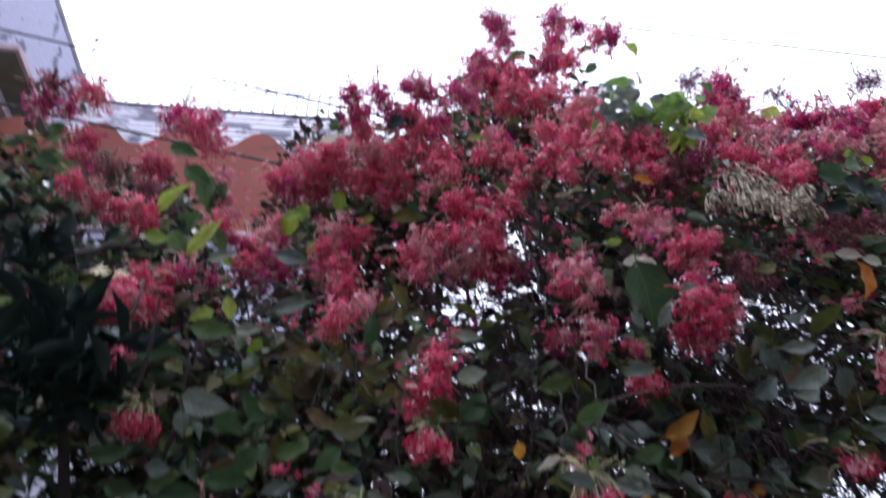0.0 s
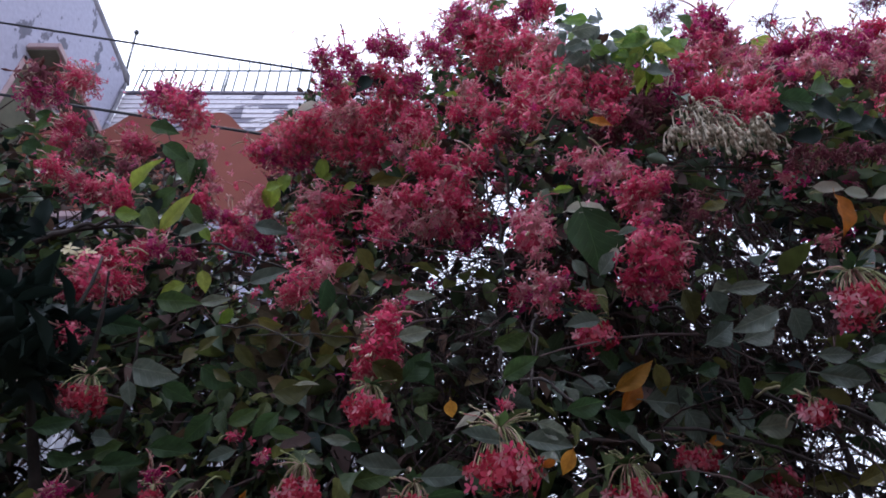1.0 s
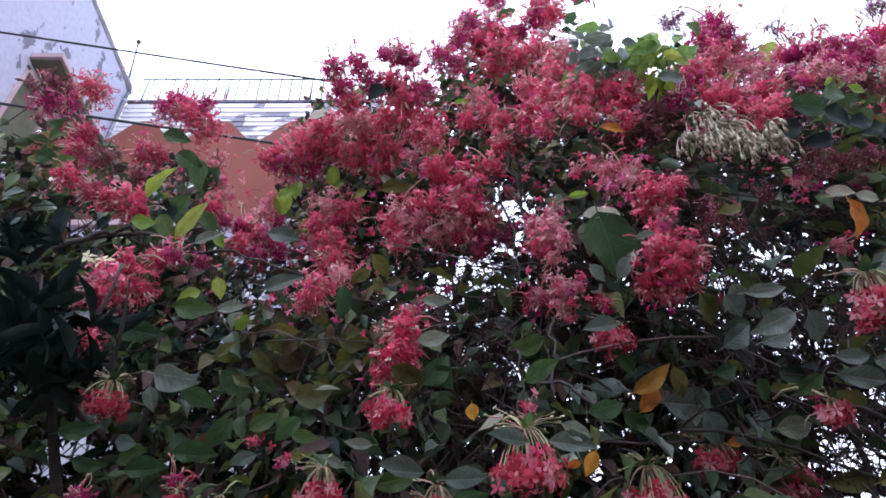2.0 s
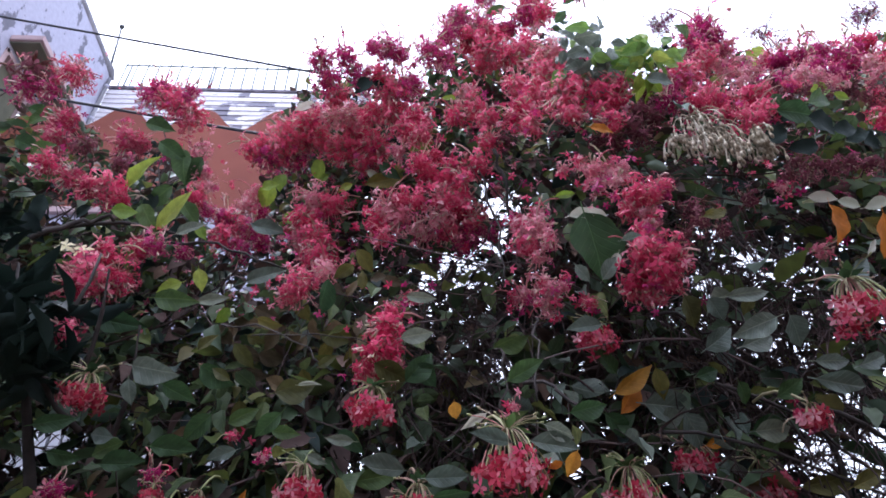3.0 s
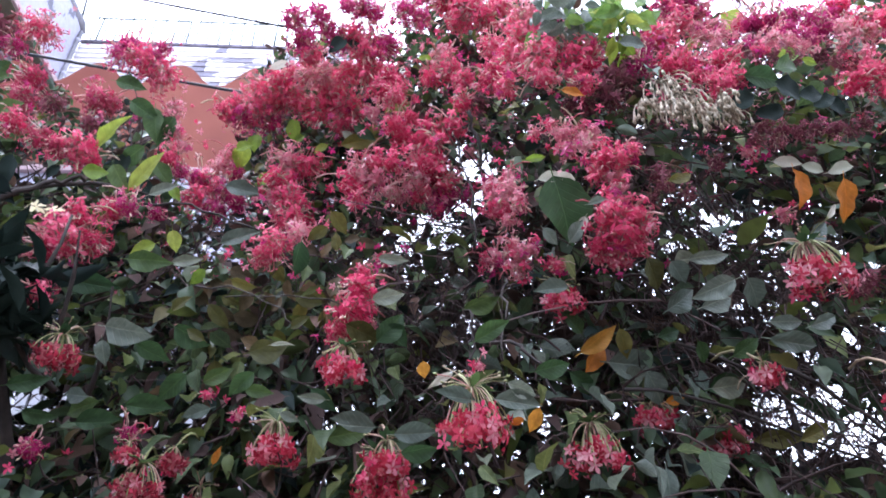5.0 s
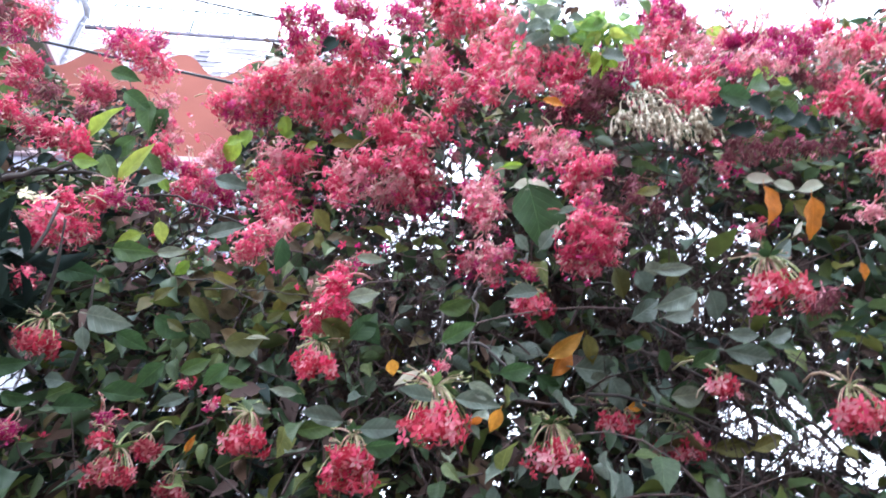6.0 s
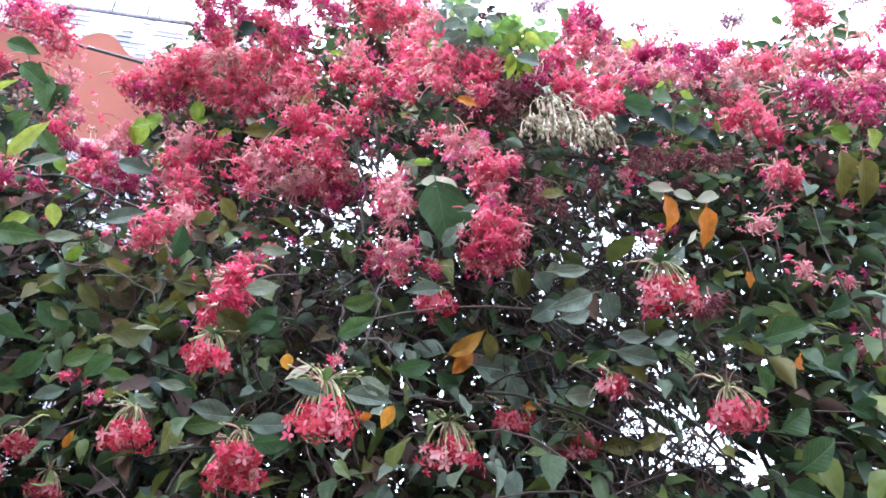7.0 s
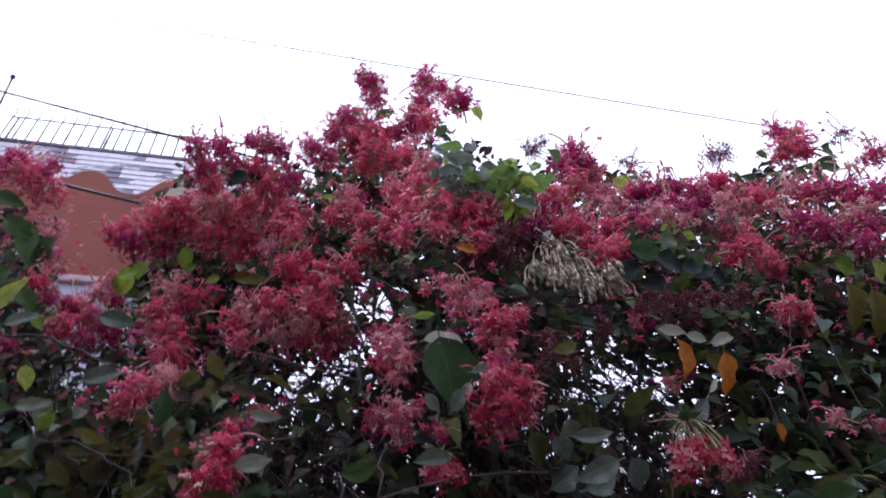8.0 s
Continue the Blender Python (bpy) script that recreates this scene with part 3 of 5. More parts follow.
THINNED_A = [
    (0.149, 2.468, 0.063, 0.094, 0.68), (0.213, 2.506, 0.052, 0.060, 0.60), (0.196, 2.172, 0.029, 0.041, 0.50), (0.668, 2.355, 0.069, 0.042, 0.60), (0.635, 2.174, 0.063, 0.043, 0.60), (0.601, 2.240, 0.065, 0.025, 0.50),
    (0.729, 2.028, 0.057, 0.028, 0.70), (0.596, 2.037, 0.025, 0.016, 0.70), (-0.563, 2.463, 0.050, 0.022, 0.80), (-0.504, 2.444, 0.033, 0.016, 0.80), (-0.396, 2.351, 0.029, 0.021, 0.85), (-0.640, 2.822, 0.099, 0.030, 0.75),
    (-0.090, 2.490, 0.055, 0.022, 0.60), (0.005, 2.549, 0.042, 0.065, 0.50), (-0.094, 2.025, 0.042, 0.030, 0.70), (0.137, 2.103, 0.026, 0.022, 0.70), (0.320, 2.650, 0.053, 0.061, 0.50), (0.648, 1.949, 0.063, 0.036, 0.92),
    (0.707, 1.901, 0.067, 0.048, 0.93),
]
THINNED_B = [
    (0.645, 1.871, 0.054, 0.035, 0.80), (0.246, 2.237, 0.041, 0.029, 0.35), (0.492, 1.938, 0.027, 0.031, 0.50), (-0.342, 2.610, 0.045, 0.035, 0.60), (-0.180, 2.539, 0.043, 0.033, 0.40), (-0.987, 2.951, 0.120, 0.079, 0.80),
    (-0.096, 2.374, 0.026, 0.022, 0.60), (-0.728, 2.095, 0.045, 0.052, 0.90), (-0.685, 2.122, 0.046, 0.053, 0.80), (0.189, 2.692, 0.072, 0.083, 0.70), (0.510, 2.211, 0.032, 0.037, 0.40), (0.818, 2.404, 0.049, 0.042, 0.50),
]


def thin(x, z, deep=0.0):
    """How much foliage grows at a place of the leaf wall. The vine has bare, twiggy gaps, which follow the camera's
    lines of sight through it.
    """
    d = 1.0
    x, z = along_sight(x, z, deep)
    for cx, cz, rx, rz, cut in THINNED_A + THINNED_B:
        if abs(x - cx) < 2.5 * rx:
            d *= 1 - cut * math.exp(-(((x - cx) / rx) ** 2) - ((z - cz) / rz) ** 2)
    for cx, cz, rx, rz in CLEAR_A + CLEAR_B + CLEAR_C + CLEAR_D:
        if abs(x - cx) < 1.8 * rx:
            d *= 1 - math.exp(-((((x - cx) / rx) ** 2 + ((z - cz) / rz) ** 2) ** 2))
    return d


# single leaves: place, length, the way of the tip and width; below them the heads: place and radius
GREY_A = [
    (-0.43, 1.49, 2.67, 0.117, 12, 0.19), (-0.45, 1.50, 2.89, 0.108, -15, 0.23), (-0.60, 1.36, 2.73, 0.083, 25, 0.18), (-0.49, 1.33, 2.49, 0.077, 14, 0.19), (-0.52, 1.16, 2.22, 0.103, -13, 0.26),
    (-0.51, 1.14, 2.18, 0.051, -71, 0.29), (0.00, 1.06, 2.22, 0.066, 11, 0.24), (0.01, 1.12, 2.36, 0.065, 5, 0.19), (0.18, 1.27, 2.40, 0.072, -6, 0.21), (0.51, 0.87, 2.18, 0.046, -68, 0.38),
    (0.55, 0.89, 2.10, 0.078, 28, 0.22), (0.52, 0.95, 2.13, 0.076, 34, 0.27), (0.63, 0.86, 2.14, 0.061, -65, 0.36), (0.68, 0.83, 2.03, 0.071, 17, 0.18), (0.78, 0.88, 2.23, 0.072, 39, 0.24),
    (0.76, 0.90, 2.27, 0.047, -43, 0.23),
]
GREY_B = [
    (0.63, 0.85, 2.05, 0.069, 5, 0.18), (0.62, 0.85, 2.02, 0.098, -14, 0.18), (0.44, 1.07, 2.09, 0.109, -5, 0.27), (0.53, 0.85, 2.17, 0.079, 8, 0.16), (0.60, 0.85, 2.13, 0.082, -159, 0.23),
    (0.37, 0.83, 2.27, 0.038, 10, 0.18), (0.35, 0.90, 2.24, 0.051, 59, 0.27), (0.31, 0.91, 2.28, 0.042, -49, 0.27), (0.15, 0.84, 1.92, 0.058, 169, 0.19), (0.18, 0.86, 1.93, 0.076, -9, 0.19),
    (0.20, 0.85, 1.95, 0.054, -22, 0.23), (0.01, 1.09, 1.98, 0.081, 174, 0.23), (0.04, 1.02, 1.94, 0.075, 4, 0.23), (0.36, 0.98, 2.20, 0.065, -170, 0.23), (-0.64, 1.21, 2.32, 0.088, -159, 0.19),
    (-0.50, 1.13, 2.06, 0.065, 177, 0.23),
]
GREY_C = [
    (-0.30, 1.19, 2.06, 0.058, -161, 0.23), (-0.16, 1.12, 2.02, 0.039, -26, 0.23), (0.54, 0.86, 2.77, 0.067, -10, 0.27), (1.18, 0.94, 2.89, 0.074, 38, 0.27), (-0.08, 1.11, 2.04, 0.053, 171, 0.19),
    (0.47, 1.09, 2.06, 0.046, 20, 0.41), (0.51, 1.07, 2.07, 0.069, -57, 0.38), (0.58, 0.99, 2.00, 0.072, 10, 0.27),
]
GREEN_A = [
    (0.60, 0.93, 2.03, 0.058, 31, 0.26), (0.52, 1.01, 2.11, 0.053, 17, 0.27), (0.57, 0.97, 2.08, 0.050, -56, 0.29), (0.59, 1.02, 2.01, 0.080, 13, 0.24), (0.60, 1.03, 1.98, 0.063, 17, 0.26),
    (0.37, 1.05, 1.89, 0.054, 46, 0.23), (0.19, 1.16, 2.26, 0.079, 23, 0.24), (0.17, 0.93, 2.06, 0.068, 35, 0.23), (0.02, 1.09, 2.18, 0.067, -41, 0.30), (0.01, 1.10, 2.15, 0.078, 46, 0.29),
    (-0.49, 1.15, 2.06, 0.072, -169, 0.24), (-0.52, 1.15, 2.02, 0.078, -5, 0.23), (-0.45, 1.17, 2.06, 0.083, -12, 0.24), (-0.21, 1.10, 2.09, 0.063, -134, 0.26), (-0.23, 1.13, 2.07, 0.054, -9, 0.23),
    (-0.60, 1.12, 2.03, 0.061, -15, 0.23),
]
GREEN_B = [
    (-0.37, 1.23, 2.15, 0.077, -129, 0.27), (-0.42, 1.25, 2.27, 0.085, -29, 0.27), (-0.46, 1.18, 2.19, 0.070, -33, 0.27), (-0.34, 1.25, 2.14, 0.066, 27, 0.26), (-0.11, 1.13, 2.07, 0.064, -44, 0.23),
    (0.27, 0.96, 2.02, 0.070, 17, 0.23), (0.37, 1.09, 2.08, 0.073, -41, 0.24), (-0.16, 1.17, 2.44, 0.082, -108, 0.23), (-0.58, 1.30, 2.48, 0.112, -6, 0.23), (-0.69, 1.26, 2.40, 0.124, -18, 0.21),
    (-0.63, 1.10, 2.07, 0.070, 15, 0.23), (-0.08, 1.14, 1.98, 0.087, 7, 0.21), (0.05, 0.99, 1.90, 0.063, 9, 0.23), (-1.08, 1.36, 3.03, 0.076, 27, 0.30), (-1.19, 1.41, 3.15, 0.080, -26, 0.34),
    (-0.75, 1.40, 3.14, 0.104, -48, 0.27),
]
GREEN_C = [
    (-0.82, 1.41, 3.24, 0.097, -15, 0.26), (-0.66, 1.38, 2.93, 0.096, -127, 0.27), (-0.63, 1.45, 3.13, 0.113, -124, 0.26), (-0.70, 1.33, 2.81, 0.094, -57, 0.27), (-0.62, 1.38, 2.87, 0.085, -54, 0.26),
    (-1.23, 1.44, 3.34, 0.082, -20, 0.26), (-1.15, 1.45, 3.33, 0.091, -147, 0.26), (-0.07, 1.34, 2.99, 0.078, -26, 0.27), (-0.68, 1.42, 3.13, 0.111, -80, 0.27), (0.40, 1.07, 2.15, 0.063, 136, 0.23),
    (1.41, 0.91, 3.21, 0.064, -5, 0.23), (1.54, 0.82, 3.14, 0.079, -4, 0.27), (1.50, 0.85, 3.08, 0.100, 10, 0.23), (1.48, 0.86, 3.04, 0.088, -3, 0.23), (1.45, 0.89, 3.08, 0.080, 19, 0.23),
    (0.35, 1.20, 3.65, 0.092, -149, 0.23),
]
GREEN_D = [
    (0.41, 0.97, 3.17, 0.059, 61, 0.23), (0.70, 0.75, 2.53, 0.082, -9, 0.27), (0.76, 0.74, 2.54, 0.082, 12, 0.23), (0.94, 0.83, 2.62, 0.073, -130, 0.27), (0.74, 0.78, 2.62, 0.057, -73, 0.30),
    (1.39, 0.94, 3.08, 0.074, 139, 0.23), (0.74, 0.94, 3.06, 0.058, 128, 0.27), (0.85, 0.78, 2.02, 0.079, 20, 0.26), (0.83, 0.79, 1.87, 0.072, 35, 0.27), (0.84, 0.79, 1.81, 0.077, 32, 0.30),
    (0.82, 0.81, 1.79, 0.071, -9, 0.30), (1.07, 0.87, 2.04, 0.068, 24, 0.23), (1.11, 0.89, 2.15, 0.095, 20, 0.23), (1.01, 0.83, 1.93, 0.070, -29, 0.27), (0.80, 0.76, 1.96, 0.065, -29, 0.23),
]
OLIVES_A = [
    (0.48, 0.89, 2.20, 0.067, -60, 0.32), (0.58, 0.86, 2.18, 0.037, -112, 0.30), (-0.23, 1.12, 2.14, 0.076, 15, 0.32), (0.46, 1.03, 2.14, 0.061, -83, 0.24), (0.66, 1.05, 1.93, 0.100, 8, 0.17),
    (-0.11, 1.42, 2.99, 0.139, 16, 0.19), (-0.11, 1.26, 2.60, 0.073, -52, 0.26), (-0.11, 1.22, 2.52, 0.059, -134, 0.26), (-0.37, 1.29, 2.35, 0.074, -63, 0.23), (-0.35, 1.24, 2.23, 0.051, 144, 0.23),
    (-0.05, 1.10, 2.19, 0.081, -33, 0.27), (0.51, 0.80, 2.30, 0.055, 23, 0.19), (-0.32, 1.25, 2.39, 0.060, -21, 0.23), (-0.15, 1.08, 2.17, 0.041, 27, 0.23), (-0.44, 1.27, 2.32, 0.054, 38, 0.23),
    (0.90, 0.91, 2.40, 0.079, -26, 0.23),
]
OLIVES_B = [
    (1.40, 0.91, 2.66, 0.135, -78, 0.27), (1.43, 0.89, 2.62, 0.129, -78, 0.27), (0.88, 0.80, 2.06, 0.084, -12, 0.27), (0.69, 0.97, 1.90, 0.073, 21, 0.19),
]
LIMES_A = [
    (-0.75, 1.32, 2.85, 0.134, 50, 0.13), (-0.66, 1.37, 2.75, 0.147, 54, 0.13), (-0.38, 1.50, 3.11, 0.061, -96, 0.38), (-0.42, 1.51, 3.08, 0.091, -97, 0.32), (-0.37, 1.55, 2.95, 0.066, 20, 0.32),
    (-0.75, 1.29, 2.75, 0.063, 15, 0.34), (-0.59, 1.46, 2.85, 0.052, -58, 0.30), (-0.28, 1.52, 3.21, 0.091, -77, 0.27), (-0.24, 1.52, 3.13, 0.041, -134, 0.30), (-0.44, 1.50, 3.04, 0.058, 19, 0.30),
    (0.96, 1.01, 3.12, 0.075, 7, 0.30), (0.79, 0.75, 2.59, 0.033, 28, 0.32), (0.88, 0.79, 2.64, 0.038, -14, 0.23), (-0.54, 1.42, 2.66, 0.063, -82, 0.30), (-0.43, 1.40, 2.52, 0.053, -134, 0.30),
    (-0.55, 1.36, 2.57, 0.066, -153, 0.27),
]
LIMES_B = [
    (0.30, 0.92, 2.46, 0.055, 16, 0.15), (0.16, 1.24, 3.18, 0.048, 159, 0.23), (-0.16, 1.52, 3.09, 0.060, -161, 0.23), (1.39, 0.90, 2.72, 0.066, -35, 0.34), (1.44, 0.85, 2.68, 0.065, -58, 0.38),
    (0.95, 1.01, 3.13, 0.067, -46, 0.34), (0.48, 0.85, 3.14, 0.049, -57, 0.30), (0.81, 0.77, 2.63, 0.056, -3, 0.27),
]
# leaves that lie in shade, which their near-black colour imitates
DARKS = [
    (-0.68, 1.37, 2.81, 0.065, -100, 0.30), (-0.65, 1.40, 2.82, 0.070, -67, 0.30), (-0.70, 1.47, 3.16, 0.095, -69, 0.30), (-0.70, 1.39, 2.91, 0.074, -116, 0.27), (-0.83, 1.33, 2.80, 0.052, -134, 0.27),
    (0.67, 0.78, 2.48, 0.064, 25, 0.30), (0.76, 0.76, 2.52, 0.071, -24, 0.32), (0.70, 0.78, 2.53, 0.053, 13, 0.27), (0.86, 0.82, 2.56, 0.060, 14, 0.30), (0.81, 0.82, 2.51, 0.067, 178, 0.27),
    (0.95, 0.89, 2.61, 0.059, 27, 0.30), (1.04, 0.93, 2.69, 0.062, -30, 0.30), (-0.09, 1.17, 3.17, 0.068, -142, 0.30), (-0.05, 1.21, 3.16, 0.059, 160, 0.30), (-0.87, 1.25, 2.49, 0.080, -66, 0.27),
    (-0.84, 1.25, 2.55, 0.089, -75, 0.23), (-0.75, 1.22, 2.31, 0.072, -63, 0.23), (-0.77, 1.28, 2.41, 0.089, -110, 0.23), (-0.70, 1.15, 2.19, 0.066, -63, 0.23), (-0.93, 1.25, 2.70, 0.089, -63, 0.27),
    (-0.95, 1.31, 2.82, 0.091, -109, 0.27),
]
YELLOWS = [
    (0.39, 1.07, 2.11, 0.086, 39, 0.19), (0.40, 1.09, 2.08, 0.078, 61, 0.21), (0.09, 1.00, 2.06, 0.030, -78, 0.38), (0.40, 0.90, 2.65, 0.053, -10, 0.21), (0.85, 0.91, 2.44, 0.085, -79, 0.29),
    (0.92, 0.88, 2.39, 0.089, -79, 0.29), (0.53, 1.07, 2.01, 0.044, 29, 0.23), (0.22, 0.86, 1.90, 0.022, -149, 0.27), (-0.30, 1.27, 1.98, 0.037, 69, 0.19), (0.86, 0.75, 1.96, 0.049, 27, 0.27),
    (0.96, 0.88, 2.23, 0.035, -80, 0.27), (0.26, 0.92, 1.94, 0.041, -111, 0.27),
]
PALES = [
    (0.31, 0.89, 2.38, 0.065, 23, 0.19), (0.35, 0.89, 2.40, 0.049, -33, 0.21), (0.84, 0.94, 2.49, 0.062, -13, 0.20), (0.90, 0.94, 2.48, 0.058, -19, 0.21), (0.95, 0.94, 2.46, 0.067, 7, 0.20),
    (0.39, 0.90, 2.30, 0.045, -118, 0.21), (0.87, 0.91, 2.31, 0.041, 57, 0.15), (0.13, 0.92, 2.00, 0.046, -142, 0.15), (-0.19, 1.11, 2.15, 0.046, -5, 0.09), (-0.11, 1.43, 3.06, 0.059, -38, 0.23),
    (-0.28, 1.36, 3.29, 0.079, -165, 0.19),
]
RED_A = [
    (-0.77, 1.35, 2.84, 0.027), (-0.77, 1.42, 3.35, 0.049), (-0.71, 1.45, 3.32, 0.056), (-0.61, 1.45, 2.95, 0.030), (-0.73, 1.30, 2.61, 0.034),
    (-0.68, 1.37, 2.68, 0.034), (-0.53, 1.57, 2.94, 0.056), (-0.55, 1.54, 2.87, 0.037), (-0.74, 1.28, 2.52, 0.052), (-0.70, 1.34, 2.56, 0.042),
    (-0.75, 1.27, 2.49, 0.032), (-0.41, 1.50, 3.23, 0.060), (-0.48, 1.49, 3.21, 0.049), (-0.34, 1.50, 3.27, 0.057), (-0.32, 1.44, 3.29, 0.050),
    (-0.29, 1.48, 3.27, 0.047), (-0.40, 1.49, 3.32, 0.047), (-0.22, 1.51, 2.98, 0.050), (-0.30, 1.51, 2.92, 0.049), (-0.25, 1.51, 2.84, 0.051),
    (-0.24, 1.25, 2.48, 0.040), (-0.26, 1.26, 2.46, 0.025), (-0.24, 1.47, 2.74, 0.048), (-0.21, 1.30, 3.25, 0.037),
]
RED_B = [
    (0.23, 1.22, 3.48, 0.056), (0.28, 1.20, 3.39, 0.054), (0.33, 1.18, 3.32, 0.043), (0.25, 1.23, 3.35, 0.038), (0.36, 1.11, 3.27, 0.036),
    (-0.07, 1.19, 3.21, 0.041), (-0.04, 1.22, 3.17, 0.044), (-0.09, 1.32, 3.20, 0.044), (-0.03, 1.28, 3.15, 0.042), (-0.15, 1.43, 3.25, 0.049),
    (-0.18, 1.48, 3.22, 0.066), (-0.09, 1.43, 3.16, 0.058), (-0.12, 1.46, 3.12, 0.038), (-0.23, 1.51, 3.25, 0.040), (0.04, 1.27, 3.11, 0.051),
    (0.05, 1.24, 3.01, 0.040), (0.01, 1.27, 3.07, 0.035), (0.16, 1.27, 3.13, 0.036), (0.22, 1.25, 3.14, 0.042), (0.25, 1.21, 3.05, 0.032),
    (0.23, 1.16, 2.90, 0.029), (0.33, 1.13, 3.10, 0.045), (0.34, 1.00, 2.90, 0.035), (0.32, 1.09, 2.94, 0.037),
]
RED_C = [
    (0.30, 1.13, 2.96, 0.030), (0.31, 1.02, 2.80, 0.029), (0.37, 0.97, 2.93, 0.052), (0.37, 0.93, 2.79, 0.044), (0.38, 0.93, 2.73, 0.029),
    (0.40, 0.92, 2.82, 0.028), (0.05, 1.20, 2.85, 0.029), (0.09, 1.21, 2.89, 0.024), (0.07, 1.23, 2.84, 0.032), (0.12, 1.22, 2.82, 0.035),
    (0.17, 1.20, 2.83, 0.037), (0.20, 1.19, 2.83, 0.032), (0.15, 1.18, 2.76, 0.028), (0.00, 1.24, 2.75, 0.031), (-0.06, 1.29, 2.71, 0.037),
    (0.04, 1.19, 2.70, 0.025), (-0.05, 1.26, 2.64, 0.025), (0.15, 1.24, 2.71, 0.046), (0.18, 1.23, 2.68, 0.033), (0.10, 1.21, 2.73, 0.033),
    (0.14, 1.20, 2.72, 0.030), (0.12, 1.26, 2.66, 0.033), (0.28, 1.11, 2.49, 0.031), (0.27, 1.15, 2.60, 0.022),
]
RED_D = [
    (0.46, 0.92, 2.80, 0.037), (0.49, 0.92, 2.77, 0.030), (0.46, 0.94, 2.75, 0.032), (0.50, 0.91, 2.81, 0.023), (0.46, 0.92, 2.69, 0.027),
    (0.44, 0.86, 2.41, 0.028), (0.46, 0.84, 2.39, 0.022), (0.48, 0.84, 2.41, 0.017), (0.43, 0.89, 2.40, 0.021), (0.45, 0.90, 2.32, 0.033),
    (0.47, 0.87, 2.28, 0.027), (0.42, 0.88, 2.28, 0.025), (0.48, 0.88, 2.26, 0.023), (0.45, 0.89, 2.25, 0.030), (0.42, 0.93, 2.26, 0.024),
    (0.45, 0.94, 2.24, 0.027), (0.49, 0.94, 2.26, 0.022), (0.42, 0.95, 2.25, 0.020), (0.80, 0.99, 3.04, 0.037), (0.69, 0.95, 2.93, 0.033),
    (0.72, 0.96, 2.92, 0.033), (0.72, 0.93, 2.80, 0.028), (0.70, 0.88, 2.72, 0.025), (0.68, 0.85, 2.64, 0.021),
]
RED_E = [
    (0.66, 0.90, 2.74, 0.025), (0.73, 0.83, 2.66, 0.032), (0.70, 0.78, 2.55, 0.025), (0.68, 0.78, 2.53, 0.025), (0.77, 0.83, 2.69, 0.022),
    (0.66, 0.78, 2.55, 0.018), (0.78, 0.77, 2.63, 0.016), (1.28, 0.98, 3.13, 0.034), (1.32, 0.99, 3.08, 0.033), (1.18, 0.96, 2.79, 0.034),
    (1.23, 0.96, 2.83, 0.030), (-0.03, 1.12, 2.28, 0.032), (-0.05, 1.12, 2.22, 0.035), (-0.02, 1.17, 2.26, 0.029), (-0.07, 1.16, 2.20, 0.020),
    (-0.04, 1.16, 2.20, 0.018), (-0.02, 1.16, 2.35, 0.017), (0.03, 1.20, 2.41, 0.018), (0.26, 1.21, 2.42, 0.023), (0.36, 1.02, 2.27, 0.014),
    (-0.39, 1.32, 1.99, 0.019), (-0.66, 1.15, 2.28, 0.028), (-1.15, 1.45, 3.54, 0.062), (-0.80, 1.32, 2.85, 0.048),
]
RED_F = [
    (-1.00, 1.34, 2.96, 0.039), (0.41, 1.14, 3.51, 0.053), (0.42, 1.05, 3.37, 0.034), (0.46, 0.93, 3.30, 0.029), (0.30, 1.20, 3.47, 0.040),
    (0.22, 1.22, 3.45, 0.043), (1.53, 0.87, 3.24, 0.049), (1.53, 0.86, 3.18, 0.036), (1.48, 0.88, 3.18, 0.042), (1.35, 0.94, 3.01, 0.037),
    (1.46, 0.89, 2.99, 0.037), (1.37, 0.96, 3.07, 0.032), (1.25, 0.97, 2.83, 0.042), (1.26, 0.96, 2.77, 0.036), (1.23, 0.97, 2.86, 0.030),
    (1.30, 0.98, 2.76, 0.024), (1.25, 0.97, 2.61, 0.039), (1.28, 0.97, 2.59, 0.026),
]
DEEP_A = [
    (-1.30, 1.47, 3.48, 0.048), (-1.21, 1.46, 3.46, 0.041), (-0.85, 1.44, 3.41, 0.047), (-0.71, 1.41, 3.41, 0.025), (-0.74, 1.43, 3.38, 0.040),
    (-0.82, 1.42, 3.43, 0.037), (-0.64, 1.35, 2.68, 0.031), (-0.58, 1.39, 2.69, 0.024), (-0.76, 1.30, 2.58, 0.031), (-0.49, 1.58, 2.86, 0.040),
    (-0.44, 1.49, 3.17, 0.045), (-0.36, 1.54, 3.21, 0.047), (-0.05, 1.13, 3.26, 0.044), (0.13, 1.22, 3.35, 0.041), (0.14, 1.20, 3.45, 0.040),
    (-0.25, 1.19, 3.28, 0.042), (-0.17, 1.13, 3.22, 0.035), (-0.23, 1.26, 3.28, 0.043), (-0.15, 1.19, 3.24, 0.027), (-0.01, 1.16, 3.27, 0.030),
    (-0.09, 1.10, 3.22, 0.026), (0.08, 1.20, 3.36, 0.044), (0.19, 1.22, 3.55, 0.040), (0.34, 1.19, 3.49, 0.033),
]
